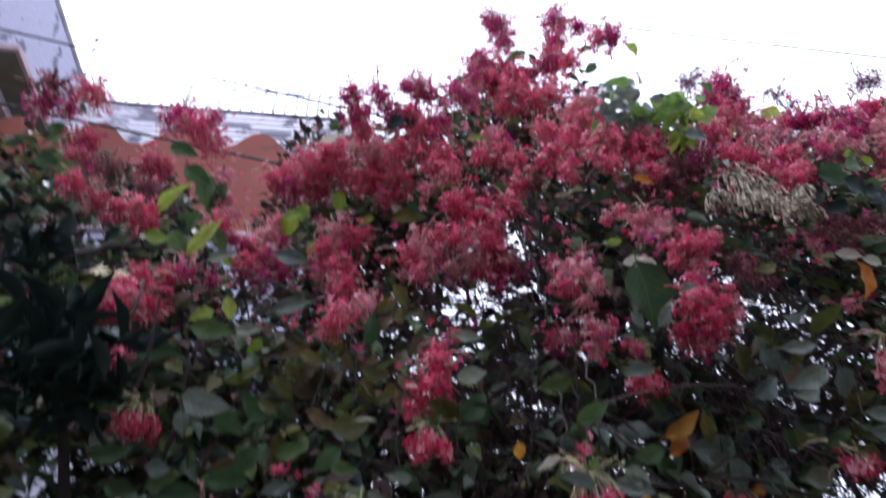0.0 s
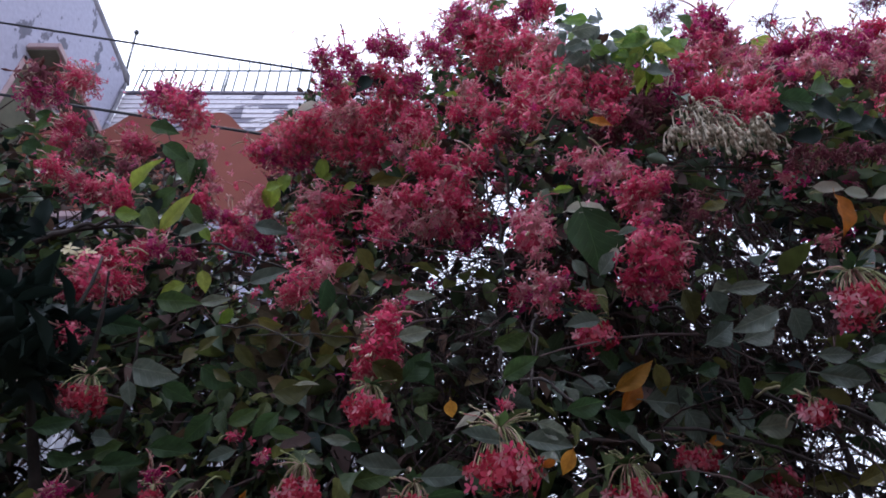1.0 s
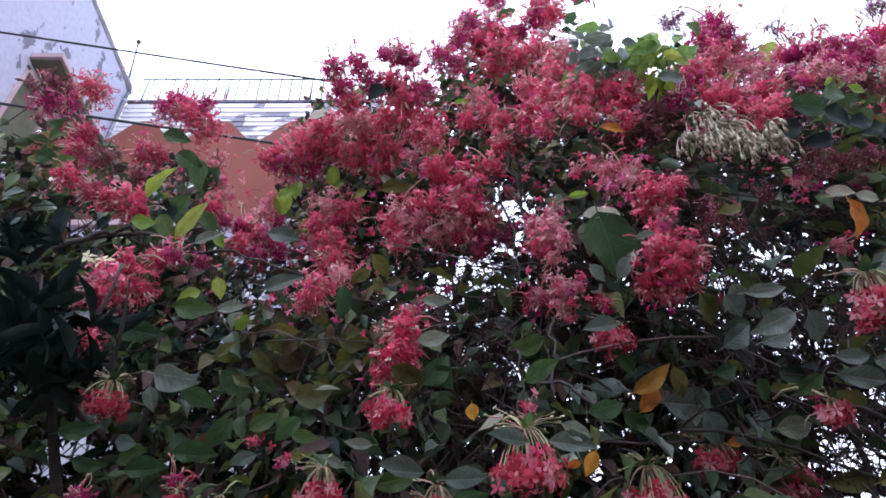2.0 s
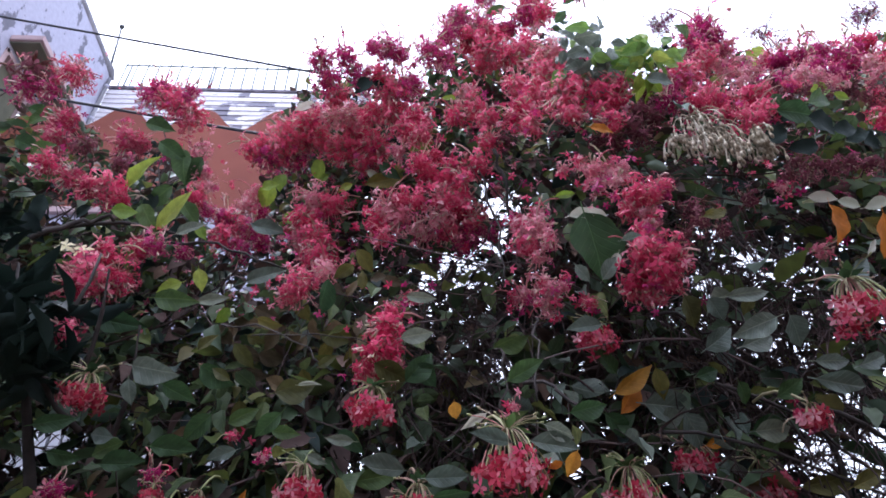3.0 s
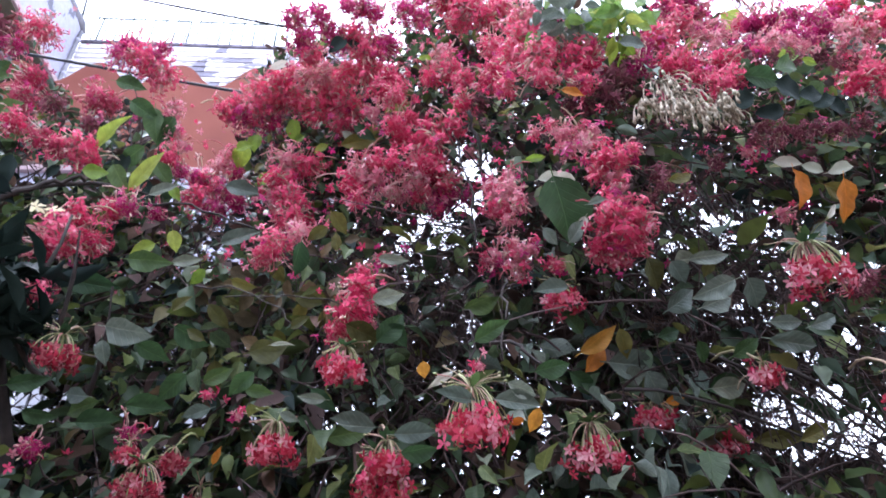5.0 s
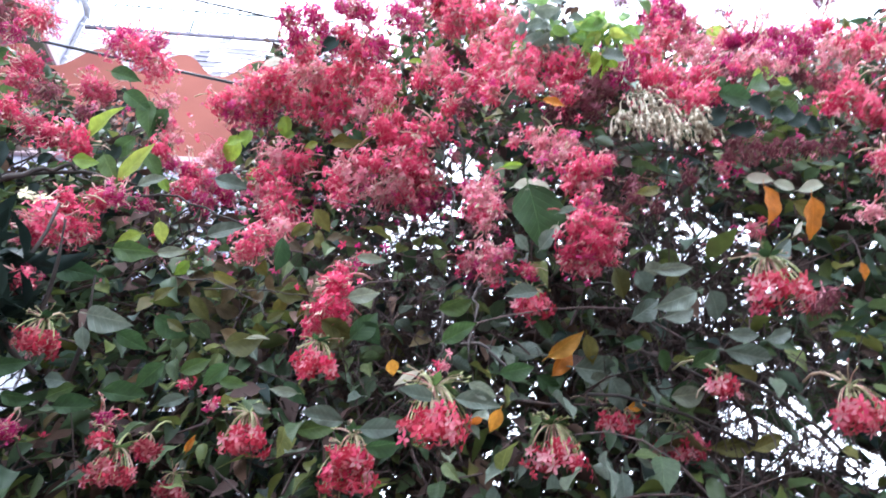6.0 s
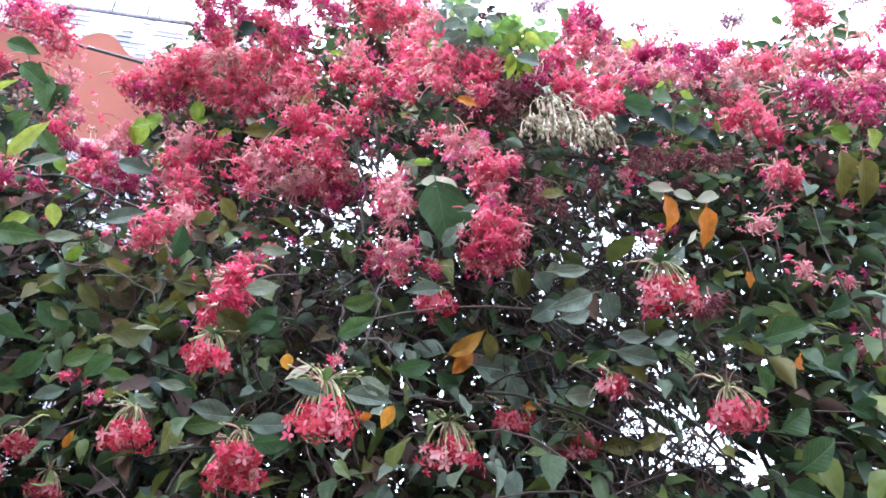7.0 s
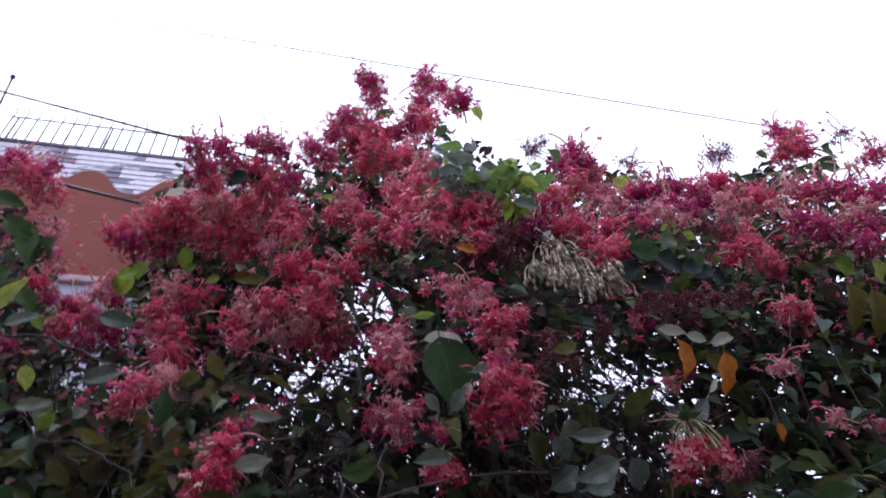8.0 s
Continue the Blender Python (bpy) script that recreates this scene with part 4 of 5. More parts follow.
DEEP_B = [
    (0.40, 1.14, 3.49, 0.045), (-0.12, 1.20, 3.19, 0.035), (-0.00, 1.23, 3.21, 0.045), (0.03, 1.24, 3.24, 0.031), (0.17, 1.28, 2.66, 0.034),
    (0.22, 1.26, 2.66, 0.026), (0.16, 1.28, 2.63, 0.028), (0.88, 1.03, 3.16, 0.028), (0.77, 0.97, 3.12, 0.024), (0.64, 0.93, 2.85, 0.026),
    (0.61, 0.91, 2.76, 0.023), (0.99, 0.90, 2.94, 0.030), (1.04, 0.90, 2.96, 0.028), (1.13, 0.94, 3.01, 0.029), (1.24, 0.99, 3.10, 0.031),
    (0.95, 0.91, 2.94, 0.030), (0.95, 0.85, 2.82, 0.025), (1.02, 0.88, 2.84, 0.026), (1.16, 0.95, 2.98, 0.029), (0.83, 0.98, 3.19, 0.036),
    (0.86, 1.01, 3.18, 0.043), (0.80, 1.00, 3.11, 0.044), (-0.55, 1.54, 2.95, 0.034), (-0.46, 1.56, 2.91, 0.034),
]
DEEP_C = [
    (-0.44, 1.62, 2.92, 0.032), (-0.58, 1.48, 2.92, 0.022), (-0.45, 1.58, 3.01, 0.029), (0.93, 0.92, 2.94, 0.025), (-0.59, 1.17, 1.98, 0.019),
    (-0.45, 1.22, 2.02, 0.018), (0.67, 0.97, 2.01, 0.020), (0.24, 1.23, 3.90, 0.034), (0.27, 1.23, 3.85, 0.056), (0.29, 1.24, 3.76, 0.044),
    (0.43, 1.12, 3.59, 0.041), (0.48, 0.90, 3.26, 0.036), (0.26, 1.21, 3.54, 0.044), (0.46, 1.13, 3.75, 0.054), (0.48, 1.04, 3.55, 0.029),
    (0.18, 1.21, 3.58, 0.041), (0.16, 1.22, 3.53, 0.030), (1.48, 0.86, 3.26, 0.028), (1.48, 0.85, 2.95, 0.036), (1.40, 0.87, 2.81, 0.041),
    (1.46, 0.86, 2.80, 0.041), (1.45, 0.84, 2.73, 0.035), (1.59, 0.75, 3.01, 0.033), (1.50, 0.81, 2.91, 0.037),
]
DEEP_D = [
    (1.53, 0.78, 2.87, 0.034), (1.36, 0.89, 2.85, 0.045), (1.48, 0.81, 2.77, 0.035),
]
FADED_A = [
    (-0.66, 1.49, 3.16, 0.035), (-0.63, 1.49, 3.09, 0.031), (-0.66, 1.49, 3.21, 0.029), (-0.60, 1.49, 3.04, 0.023), (-0.49, 1.54, 3.00, 0.034),
    (-0.47, 1.54, 3.05, 0.032), (-0.29, 1.41, 3.32, 0.026), (-0.22, 1.39, 3.26, 0.045), (-0.17, 1.37, 3.24, 0.048), (-0.01, 1.27, 2.97, 0.028),
    (0.18, 1.25, 3.21, 0.031), (0.21, 1.24, 3.22, 0.025), (0.37, 0.98, 3.01, 0.039), (0.38, 0.95, 3.00, 0.030), (0.36, 1.04, 3.06, 0.030),
    (0.04, 1.25, 2.66, 0.023), (0.06, 1.28, 2.66, 0.026), (0.28, 1.11, 2.53, 0.034), (0.28, 1.00, 2.45, 0.029), (0.29, 0.98, 2.40, 0.020),
    (0.29, 1.03, 2.51, 0.024), (0.28, 1.03, 2.39, 0.020), (0.25, 1.21, 2.76, 0.017), (0.39, 0.92, 2.53, 0.025),
]
FADED_B = [
    (0.44, 0.95, 2.57, 0.028), (0.46, 0.93, 2.54, 0.023), (0.40, 0.93, 2.50, 0.021), (0.38, 0.95, 2.59, 0.019), (0.34, 0.95, 2.57, 0.015),
    (0.42, 0.90, 2.48, 0.020), (0.45, 0.87, 2.37, 0.019), (0.45, 0.87, 2.34, 0.016), (0.92, 1.02, 3.17, 0.023), (0.91, 1.03, 3.14, 0.023),
    (0.91, 1.01, 3.06, 0.025), (0.86, 1.00, 3.00, 0.024), (0.86, 1.01, 3.05, 0.024), (0.87, 0.82, 2.74, 0.024), (0.85, 0.85, 2.77, 0.023),
    (0.90, 0.82, 2.73, 0.022), (0.96, 0.84, 2.75, 0.020), (1.28, 0.99, 3.01, 0.030), (1.19, 0.95, 2.91, 0.028), (1.25, 0.97, 2.91, 0.028),
    (0.77, 0.91, 2.48, 0.013), (0.84, 0.97, 2.37, 0.018), (0.86, 0.94, 2.92, 0.028), (0.93, 0.95, 2.98, 0.026),
]
FADED_C = [
    (0.81, 0.91, 2.84, 0.024), (1.24, 0.97, 3.02, 0.030), (1.30, 0.97, 2.99, 0.029), (-0.33, 1.27, 2.12, 0.012), (-0.26, 1.23, 2.06, 0.011),
    (0.29, 1.02, 2.30, 0.025), (0.28, 1.03, 2.33, 0.022), (0.29, 1.06, 2.29, 0.022), (0.31, 1.02, 2.31, 0.018), (0.27, 1.15, 2.38, 0.028),
    # six heads in these two rows are reds, paled to brighten the middle
    (0.17, 0.90, 2.00, 0.009), (-0.28, 1.50, 2.99, 0.053), (-0.31, 1.55, 2.88, 0.043), (-0.18, 1.25, 2.52, 0.036), (-0.04, 1.25, 2.73, 0.041),
    (-0.01, 1.27, 2.70, 0.036), (0.10, 1.23, 2.68, 0.046), (1.42, 0.89, 3.02, 0.034), (1.35, 0.92, 2.95, 0.030), (1.48, 0.80, 2.82, 0.028),
    (1.11, 0.89, 2.25, 0.020), (1.08, 0.92, 2.39, 0.029), (1.30, 0.97, 2.29, 0.016), (1.28, 0.98, 2.12, 0.042),
]
WINE = [
    (-1.11, 1.46, 3.29, 0.055), (-0.86, 1.42, 3.16, 0.050), (-0.92, 1.34, 2.91, 0.041), (-1.08, 1.43, 3.18, 0.050), (-0.82, 1.42, 3.15, 0.031),
    (-0.85, 1.31, 2.85, 0.029),
]
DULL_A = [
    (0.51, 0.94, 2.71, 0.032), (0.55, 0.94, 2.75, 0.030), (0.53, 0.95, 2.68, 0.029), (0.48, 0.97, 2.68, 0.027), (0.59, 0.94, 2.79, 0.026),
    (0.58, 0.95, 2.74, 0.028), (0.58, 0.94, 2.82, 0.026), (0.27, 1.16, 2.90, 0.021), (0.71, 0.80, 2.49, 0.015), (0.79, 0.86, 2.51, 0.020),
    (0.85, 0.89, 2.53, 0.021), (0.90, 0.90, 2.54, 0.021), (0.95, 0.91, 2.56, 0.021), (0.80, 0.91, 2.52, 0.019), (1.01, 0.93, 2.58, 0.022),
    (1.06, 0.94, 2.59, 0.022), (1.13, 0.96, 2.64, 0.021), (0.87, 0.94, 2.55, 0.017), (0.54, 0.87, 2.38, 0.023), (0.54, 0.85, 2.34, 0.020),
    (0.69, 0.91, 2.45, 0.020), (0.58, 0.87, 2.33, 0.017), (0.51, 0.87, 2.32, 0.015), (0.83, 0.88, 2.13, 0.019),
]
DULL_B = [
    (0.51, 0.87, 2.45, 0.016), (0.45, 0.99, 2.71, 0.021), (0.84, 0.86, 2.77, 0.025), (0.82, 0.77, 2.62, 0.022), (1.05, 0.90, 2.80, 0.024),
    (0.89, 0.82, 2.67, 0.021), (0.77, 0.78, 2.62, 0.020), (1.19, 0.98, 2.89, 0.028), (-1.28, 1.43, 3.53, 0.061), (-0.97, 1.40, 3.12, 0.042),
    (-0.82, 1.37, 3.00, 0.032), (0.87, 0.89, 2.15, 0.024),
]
VIOLET = [
    (0.64, 0.89, 3.02, 0.029), (0.68, 0.89, 3.07, 0.019), (0.62, 0.87, 3.02, 0.018), (1.03, 1.00, 3.19, 0.036), (1.03, 0.98, 3.12, 0.025),
    (1.02, 1.02, 3.23, 0.023), (1.32, 0.97, 3.25, 0.033), (1.35, 0.96, 3.25, 0.026), (1.28, 0.96, 3.23, 0.020), (1.60, 0.78, 3.15, 0.037),
    (1.32, 0.96, 3.24, 0.028), (1.36, 0.95, 3.26, 0.023), (0.66, 0.90, 3.05, 0.027),
]
HANG = [
    (-0.58, 1.13, 2.14, 0.044), (-0.17, 1.16, 1.97, 0.048), (-0.05, 1.09, 2.09, 0.045), (0.03, 1.04, 1.90, 0.037), (0.15, 0.86, 1.89, 0.055),
    (0.36, 1.02, 2.19, 0.040), (0.53, 1.11, 1.99, 0.039), (0.38, 1.05, 1.91, 0.054), (0.63, 1.09, 1.94, 0.049), (0.63, 0.90, 1.98, 0.025),
    (0.74, 0.83, 2.13, 0.061), (-0.43, 1.18, 1.97, 0.024), (-0.36, 1.22, 1.97, 0.026), (0.78, 0.81, 1.90, 0.044), (-0.40, 1.18, 1.91, 0.044),
    (0.02, 1.09, 1.88, 0.050), (0.50, 1.09, 1.99, 0.027), (-0.33, 1.32, 1.92, 0.033),
]
DRY = [
    (0.58, 0.84, 2.56, 0.039), (0.60, 0.82, 2.50, 0.040), (0.56, 0.89, 2.56, 0.028), (0.60, 0.80, 2.44, 0.028), (0.65, 0.79, 2.47, 0.021),
    (0.67, 0.81, 2.46, 0.022), (0.58, 0.83, 2.49, 0.029),
]


def petals_into(acc, pos, normal, size, rng, mat):
    """One five-petalled blossom, its petals slightly bent back."""
    u, w, n = frame_of(normal, rng)
    turn = rng.uniform(0, 6.28)
    for k in range(5):
        a = turn + k * 1.2566 + rng.normal(0, 0.12)
        d = np.cos(a) * u + np.sin(a) * w
        s = -np.sin(a) * u + np.cos(a) * w
        back = rng.normal(-0.25, 0.38)
        ln, wd = size * rng.uniform(0.85, 1.1), size * rng.uniform(0.17, 0.31)
        mid, tip = d * ln * 0.55 + n * size * (0.10 + 0.3 * back), d * ln + n * size * (0.7 * back)
        acc.add([pos, pos + mid + s * wd, pos + tip + s * wd * 0.45, pos + tip - s * wd * 0.45, pos + mid - s * wd], [(0, 4, 3, 2, 1)], mat)


def bud_into(acc, a, b, r, mat):
    a, b = np.asarray(a, float), np.asarray(b, float)
    tube_into(acc, [a, a * 0.45 + b * 0.55, b], [r * 0.6, r, r * 0.25], 4, mat)


def ball_cluster(name, seed, n, r, petal, size=0.0130, upright=0, loose=0.30, tube=None):
    """A dense head of blossoms round a stalk. Returns the mesh of stalks and the mesh of blossoms."""
    rng = np.random.default_rng(seed)
    stalks, heads = Acc(), Acc()
    hub = np.array([0, 0, 0.30 * r])
    tube_into(stalks, bend(hub, (rng.normal(0, 0.02), 0.06 + 0.4 * r, 0.02), (0, 0, 0.02)), [0.0022, 0.0022, 0.002, 0.002, 0.002], 4)
    for i in range(n):
        c = 1 - 2 * (i + 0.5) / n
        a = i * 2.39996 + rng.normal(0, 0.25)
        d = np.array([math.sqrt(1 - c * c) * math.cos(a), math.sqrt(1 - c * c) * math.sin(a), 0.92 * c]) + rng.normal(0, 0.14, 3)
        d /= np.linalg.norm(d)
        out = r * (rng.uniform(0.45, 1.0) if rng.random() > loose else rng.uniform(1.0, 1.42))
        pos = d * out
        mid = hub * 0.5 + pos * 0.5 + np.array([0, 0, 0.14 * r]) + rng.normal(0, 0.05 * r, 3)
        tube_into(stalks, [hub + d * 0.1 * r, mid, pos], [0.0012, 0.0014, 0.0018], 3, 0, False)
        if rng.random() < 0.20:
            bud_into(stalks, pos, pos + d * size * 1.1, 0.0032, 0)
        else:
            petals_into(heads, pos, d + np.array([0, -0.1, -0.25]), size * rng.uniform(0.8, 1.15), rng, 0)
    for i in range(upright):
        p = np.array([rng.normal(0, 0.55 * r), rng.normal(0, 0.4 * r), 0.7 * r])
        q = p + np.array([rng.normal(0, 0.015), rng.normal(0, 0.01), rng.uniform(0.03, 0.07)])
        tube_into(stalks, bend(p, q, (rng.normal(0, 0.004), 0, 0), 3), [0.0020, 0.0018, 0.0017, 0.0016], 3, 0, False)
        for s in range(rng.integers(2, 5)):
            bud_into(stalks, q, q + np.array([rng.normal(0, 0.008), rng.normal(0, 0.006), rng.uniform(0.006, 0.018)]), 0.0032, 0)
    return stalks.mesh("cluster_stalks", [tube or TUBE]), heads.mesh("blossoms", [petal])


def hanging_cluster(name, seed, n, r, petal, size=0.0112):
    """An umbel whose long pale tubes arch out of a tuft of bracts and let the blossoms hang."""
    rng = np.random.default_rng(seed)
    stalks, blossoms = Acc(), []
    hub = np.array([0, 0.1 * r, 1.05 * r])
    tube_into(stalks, bend(hub, (rng.normal(0, 0.02), 0.10, hub[2] + 0.05), (0, 0, 0.02)), 0.0025, 4)
    for i in range(n):
        a = i * 2.39996 + rng.normal(0, 0.3)
        rad = r * math.sqrt((i + 0.5) / n) * rng.uniform(0.85, 1.1)
        pos = np.array([rad * math.cos(a), rad * math.sin(a) * 0.8, rng.uniform(-0.38, 0.38) * r - 0.30 * rad + 0.12 * r])
        out = np.array([pos[0] * 0.55, pos[1] * 0.55, hub[2] + 0.12 * r])
        s = np.linspace(0, 1, 6)[:, None]
        path = hub * (1 - s) ** 2 + 2 * s * (1 - s) * out + s * s * pos
        if i % 3 == 0:
            tube_into(stalks, path, [0.0010, 0.0011, 0.0011, 0.0011, 0.0013, 0.0016], 3, 0, False)
        normal = np.array([pos[0], pos[1] - 0.45 * r, -0.5 * r]) + rng.normal(0, 0.25 * r, 3)
        blossoms.append((pos, normal, size * rng.uniform(0.85, 1.15)))
    for i in range(int(n * 0.16)):
        a, e = rng.uniform(0, 6.28), rng.uniform(-0.1, 0.9)
        tip = hub + r * rng.uniform(0.5, 1.05) * np.array([math.cos(a), math.sin(a) * 0.7, e * 0.8])
        tube_into(stalks, bend(hub, tip, (0, 0, 0.1 * r), 3), [0.0010, 0.0009, 0.0009, 0.0011], 3, 0, False)
        bud_into(stalks, tip, tip + (tip - hub) * 0.14, 0.0023, 0)
    for i in range(5):
        a = rng.uniform(0, 6.28)
        d = np.array([math.cos(a), math.sin(a), rng.uniform(-0.1, 0.7)])
        side = np.cross(d, [0, 0, 1.0])
        tip = hub + d * r * rng.uniform(0.45, 0.8)
        mid = (hub + tip) / 2 + np.array([0, 0, 0.06 * r])
        stalks.add([hub, mid + side * 0.16 * r, tip, mid - side * 0.16 * r, mid], [(0, 1, 4), (1, 2, 4), (2, 3, 4), (3, 0, 4)], 1)
    return stalks.mesh("umbel_stalks", [TUBE_PALE, LEAF_GREEN]), blossoms


def dried_cluster(seed, n, r):
    rng = np.random.default_rng(seed)
    stalks = Acc()
    hub = np.array([0, 0.02, 0.9 * r])
    for i in range(n):
        pos = np.array([rng.normal(0, 0.55 * r), rng.normal(0, 0.4 * r), rng.uniform(-1.1, 0.3) * r])
        tube_into(stalks, bend(hub, pos, (pos[0] * 0.3, -0.01, 0.25 * r), 4), [0.0012, 0.0013, 0.0014, 0.0016, 0.002], 3, 0, False)
        bud_into(stalks, pos, pos + np.array([rng.normal(0, 0.003), 0, -0.012]), 0.0045, 0)
    return stalks.mesh("dried_cluster", [DRIED])


MID, SMALL, BIG = 0.046, 0.031, 0.065
HEADS = {
    "red": [(BIG, [ball_cluster("c", 10 + s, 150, BIG, PETAL) for s in range(3)]), (MID, [ball_cluster("c", 20 + s, 84, MID, PETAL) for s in range(4)]), (SMALL, [ball_cluster("c", 30 + s, 44, SMALL, PETAL) for s in range(3)])],
    "deep": [(BIG, [ball_cluster("c", 110 + s, 140, BIG, PETAL_DEEP, upright=7) for s in range(2)]), (MID, [ball_cluster("c", 120 + s, 80, MID, PETAL_DEEP, upright=5) for s in range(3)]), (SMALL, [ball_cluster("c", 130 + s, 42, SMALL, PETAL_DEEP, upright=3) for s in range(2)])],
    "pale": [(MID, [ball_cluster("c", 40 + s, 50, MID, PETAL_PALE, loose=0.35) for s in range(3)]), (SMALL, [ball_cluster("c", 50 + s, 28, SMALL, PETAL_PALE, loose=0.35) for s in range(2)])],
    "wine": [(MID, [ball_cluster("c", 80 + s, 78, MID, PETAL_WINE, loose=0.2) for s in range(3)]), (SMALL, [ball_cluster("c", 85 + s, 40, SMALL, PETAL_WINE, loose=0.2) for s in range(2)])],
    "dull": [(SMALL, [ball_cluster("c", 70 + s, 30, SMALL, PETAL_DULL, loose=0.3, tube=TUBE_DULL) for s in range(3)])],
    "violet": [(0.05, [ball_cluster("c", 60 + s, 24, 0.05, PETAL_PINK, loose=0.4, upright=4, tube=TUBE_DULL) for s in range(3)])],
}
LABELS = {
    "red": "dense head of crimson-red creeper blossoms", "deep": "deep crimson blossom head with upright buds against the sky",
    "pale": "faded pink blossom head with pale tubes", "wine": "wine-red blossom head, darkened for the shadier left side", "dull": "dark mauve-brown blossom head, dulled for the shade it lies in", "violet": "sparse violet-pink blossom sprig",
}
HEAD_AT = []


def place_head(kind, x, y, z, r, rng):
    fits = min(HEADS[kind], key=lambda k: abs(math.log(k[0] / r)))
    stalks, petals = fits[1][int(rng.integers(len(fits[1])))]
    s = r / fits[0] * 1.04
    m = Matrix.Translation((x, y, z)) @ Matrix.Rotation(rng.uniform(0, 6.28), 4, "Z") @ Matrix.Rotation(rng.normal(0, 0.25), 4, "X") @ Matrix.Diagonal((s, s, s * rng.uniform(0.88, 1.08), 1))
    ob = creeper_part("flower_head", stalks, m, LABELS[kind])
    tagged(child("petal_mass", petals, ob), kind="stuff")
    HEAD_AT.append((x, y, z, r))


rng = np.random.default_rng(5)
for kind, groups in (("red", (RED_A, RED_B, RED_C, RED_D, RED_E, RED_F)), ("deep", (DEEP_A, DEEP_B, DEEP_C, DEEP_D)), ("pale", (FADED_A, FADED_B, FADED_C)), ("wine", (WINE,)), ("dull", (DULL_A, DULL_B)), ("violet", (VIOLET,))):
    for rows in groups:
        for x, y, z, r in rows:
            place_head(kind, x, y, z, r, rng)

# hanging umbels, each blossom a piece of its own
blossom_meshes = []
for s in range(10):
    a = Acc()
    petals_into(a, np.zeros(3), (0, 0, 1), 0.0125, np.random.default_rng(200 + s), 0)
    blossom_meshes.append(a.mesh("blossom", [(PETAL_CRIMSON, PETAL_CRIMSON, PETAL_CRIMSON, PETAL, PETAL_CRIMSON, PETAL_PALE, PETAL_BRICK, PETAL_BRICK, PETAL_BRICK, PETAL_CRIMSON)[s]]))
for k, (x, y, z, r) in enumerate(HANG):
    stalks, blossoms = hanging_cluster("h", 300 + k, int(np.clip(76 * (r / 0.05) ** 1.3, 24, 130)), r, PETAL)
    ob = creeper_part("flower_head", stalks, Matrix.Translation((x, y, z)), "hanging umbel of red blossoms on long pale tubes")
    for pos, normal, size in blossoms:
        q = Vector(normal).to_track_quat("Z", "Y")
        child("blossom", blossom_meshes[int(rng.integers(6)) + (4 if x < -0.30 else 0)], ob, Matrix.LocRotScale(Vector(pos), q, Vector((1, 1, 1)) * (size / 0.0125)))
for k, (x, y, z, r) in enumerate(DRY):
    creeper_part("dried_head", dried_cluster(400 + k, 26, r), Matrix.Translation((x, y - 0.03, z)), "withered beige flower cluster")


# leaves
def leaf_shape(seed, rows=6, width=0.30, droop=0.25, fold=0.10, wave=0.03, cols=3):
    """An oblong leaf of length 1 along +y with a drawn-out tip, folded along its midrib, its rim wavy."""
    rng = np.random.default_rng(seed)
    s = np.linspace(0, 1, rows)
    half = width * np.clip(np.sin(np.pi * s ** 0.80), 0.012, 1) ** 0.95 * (1 - 0.45 * np.clip((s - 0.72) / 0.28, 0, 1) ** 2)
    bow, lop = rng.normal(0, 0.07), rng.uniform(0.88, 1.12)
    beat, phase = rng.uniform(9, 15), rng.uniform(0, 6.28, 2)
    v, f = [], []
    for t, h in zip(s, half):
        zc = -droop * t * t
        for e in np.linspace(-1, 1, cols):
            w = h * (lop if e < 0 else 2 - lop)
            rim = wave * math.sin(beat * t + phase[int(e > 0)]) * e * e * (h / width)
            v.append((e * w + bow * math.sin(2.6 * t), t * (1 - 0.08 * droop), zc + fold * abs(e) * h / width + rim + rng.normal(0, 0.25 * wave) * abs(e) * h / width))
    for i in range(rows - 1):
        for e in range(cols - 1):
            k = cols * i + e
            f.append((k, k + 1, k + cols + 1, k + cols))
    n = len(v)
    v += [(-0.010, -0.16, 0.02), (0.010, -0.16, 0.02), (0.010, 0.03, 0), (-0.010, 0.03, 0)]
    f.append((n, n + 1, n + 2, n + 3))
    return np.array(v), f


SHAPES = [leaf_shape(s, 6, w, d, fo) for s, w, d, fo in ((1, 0.25, 0.22, 0.12), (2, 0.28, 0.35, 0.08), (3, 0.23, 0.12, 0.16), (4, 0.26, 0.45, 0.12), (5, 0.20, 0.30, 0.08))]
FINE = [leaf_shape(20 + s, 9, w, d, fo, 0.05, 5) for s, w, d, fo in ((1, 0.25, 0.22, 0.12), (2, 0.28, 0.35, 0.08), (3, 0.23, 0.12, 0.16), (4, 0.26, 0.45, 0.12), (5, 0.21, 0.30, 0.08))]


def leaf_matrix(x, y, z, size, rng, aim=None, tilt=None):
    """Leaves hang outwards and down, their upper sides mostly to the light."""
    a = rng.normal(-1.57, 0.95) if aim is None else aim
    down = rng.normal(-0.45, 0.45) if tilt is None else tilt
    d = np.array([math.cos(a) * math.cos(down), math.sin(a) * math.cos(down), math.sin(down)])
    side = np.cross(d, [0, 0, 1.0])
    side /= np.linalg.norm(side) + 1e-9
    roll = rng.normal(0, 0.55)
    n = np.cross(side, d)
    side, n = side * math.cos(roll) + n * math.sin(roll), n * math.cos(roll) - side * math.sin(roll)
    m = np.eye(4)
    m[:3, 0], m[:3, 1], m[:3, 2], m[:3, 3] = side * size, d * size, n * size, (x, y, z)
    return m


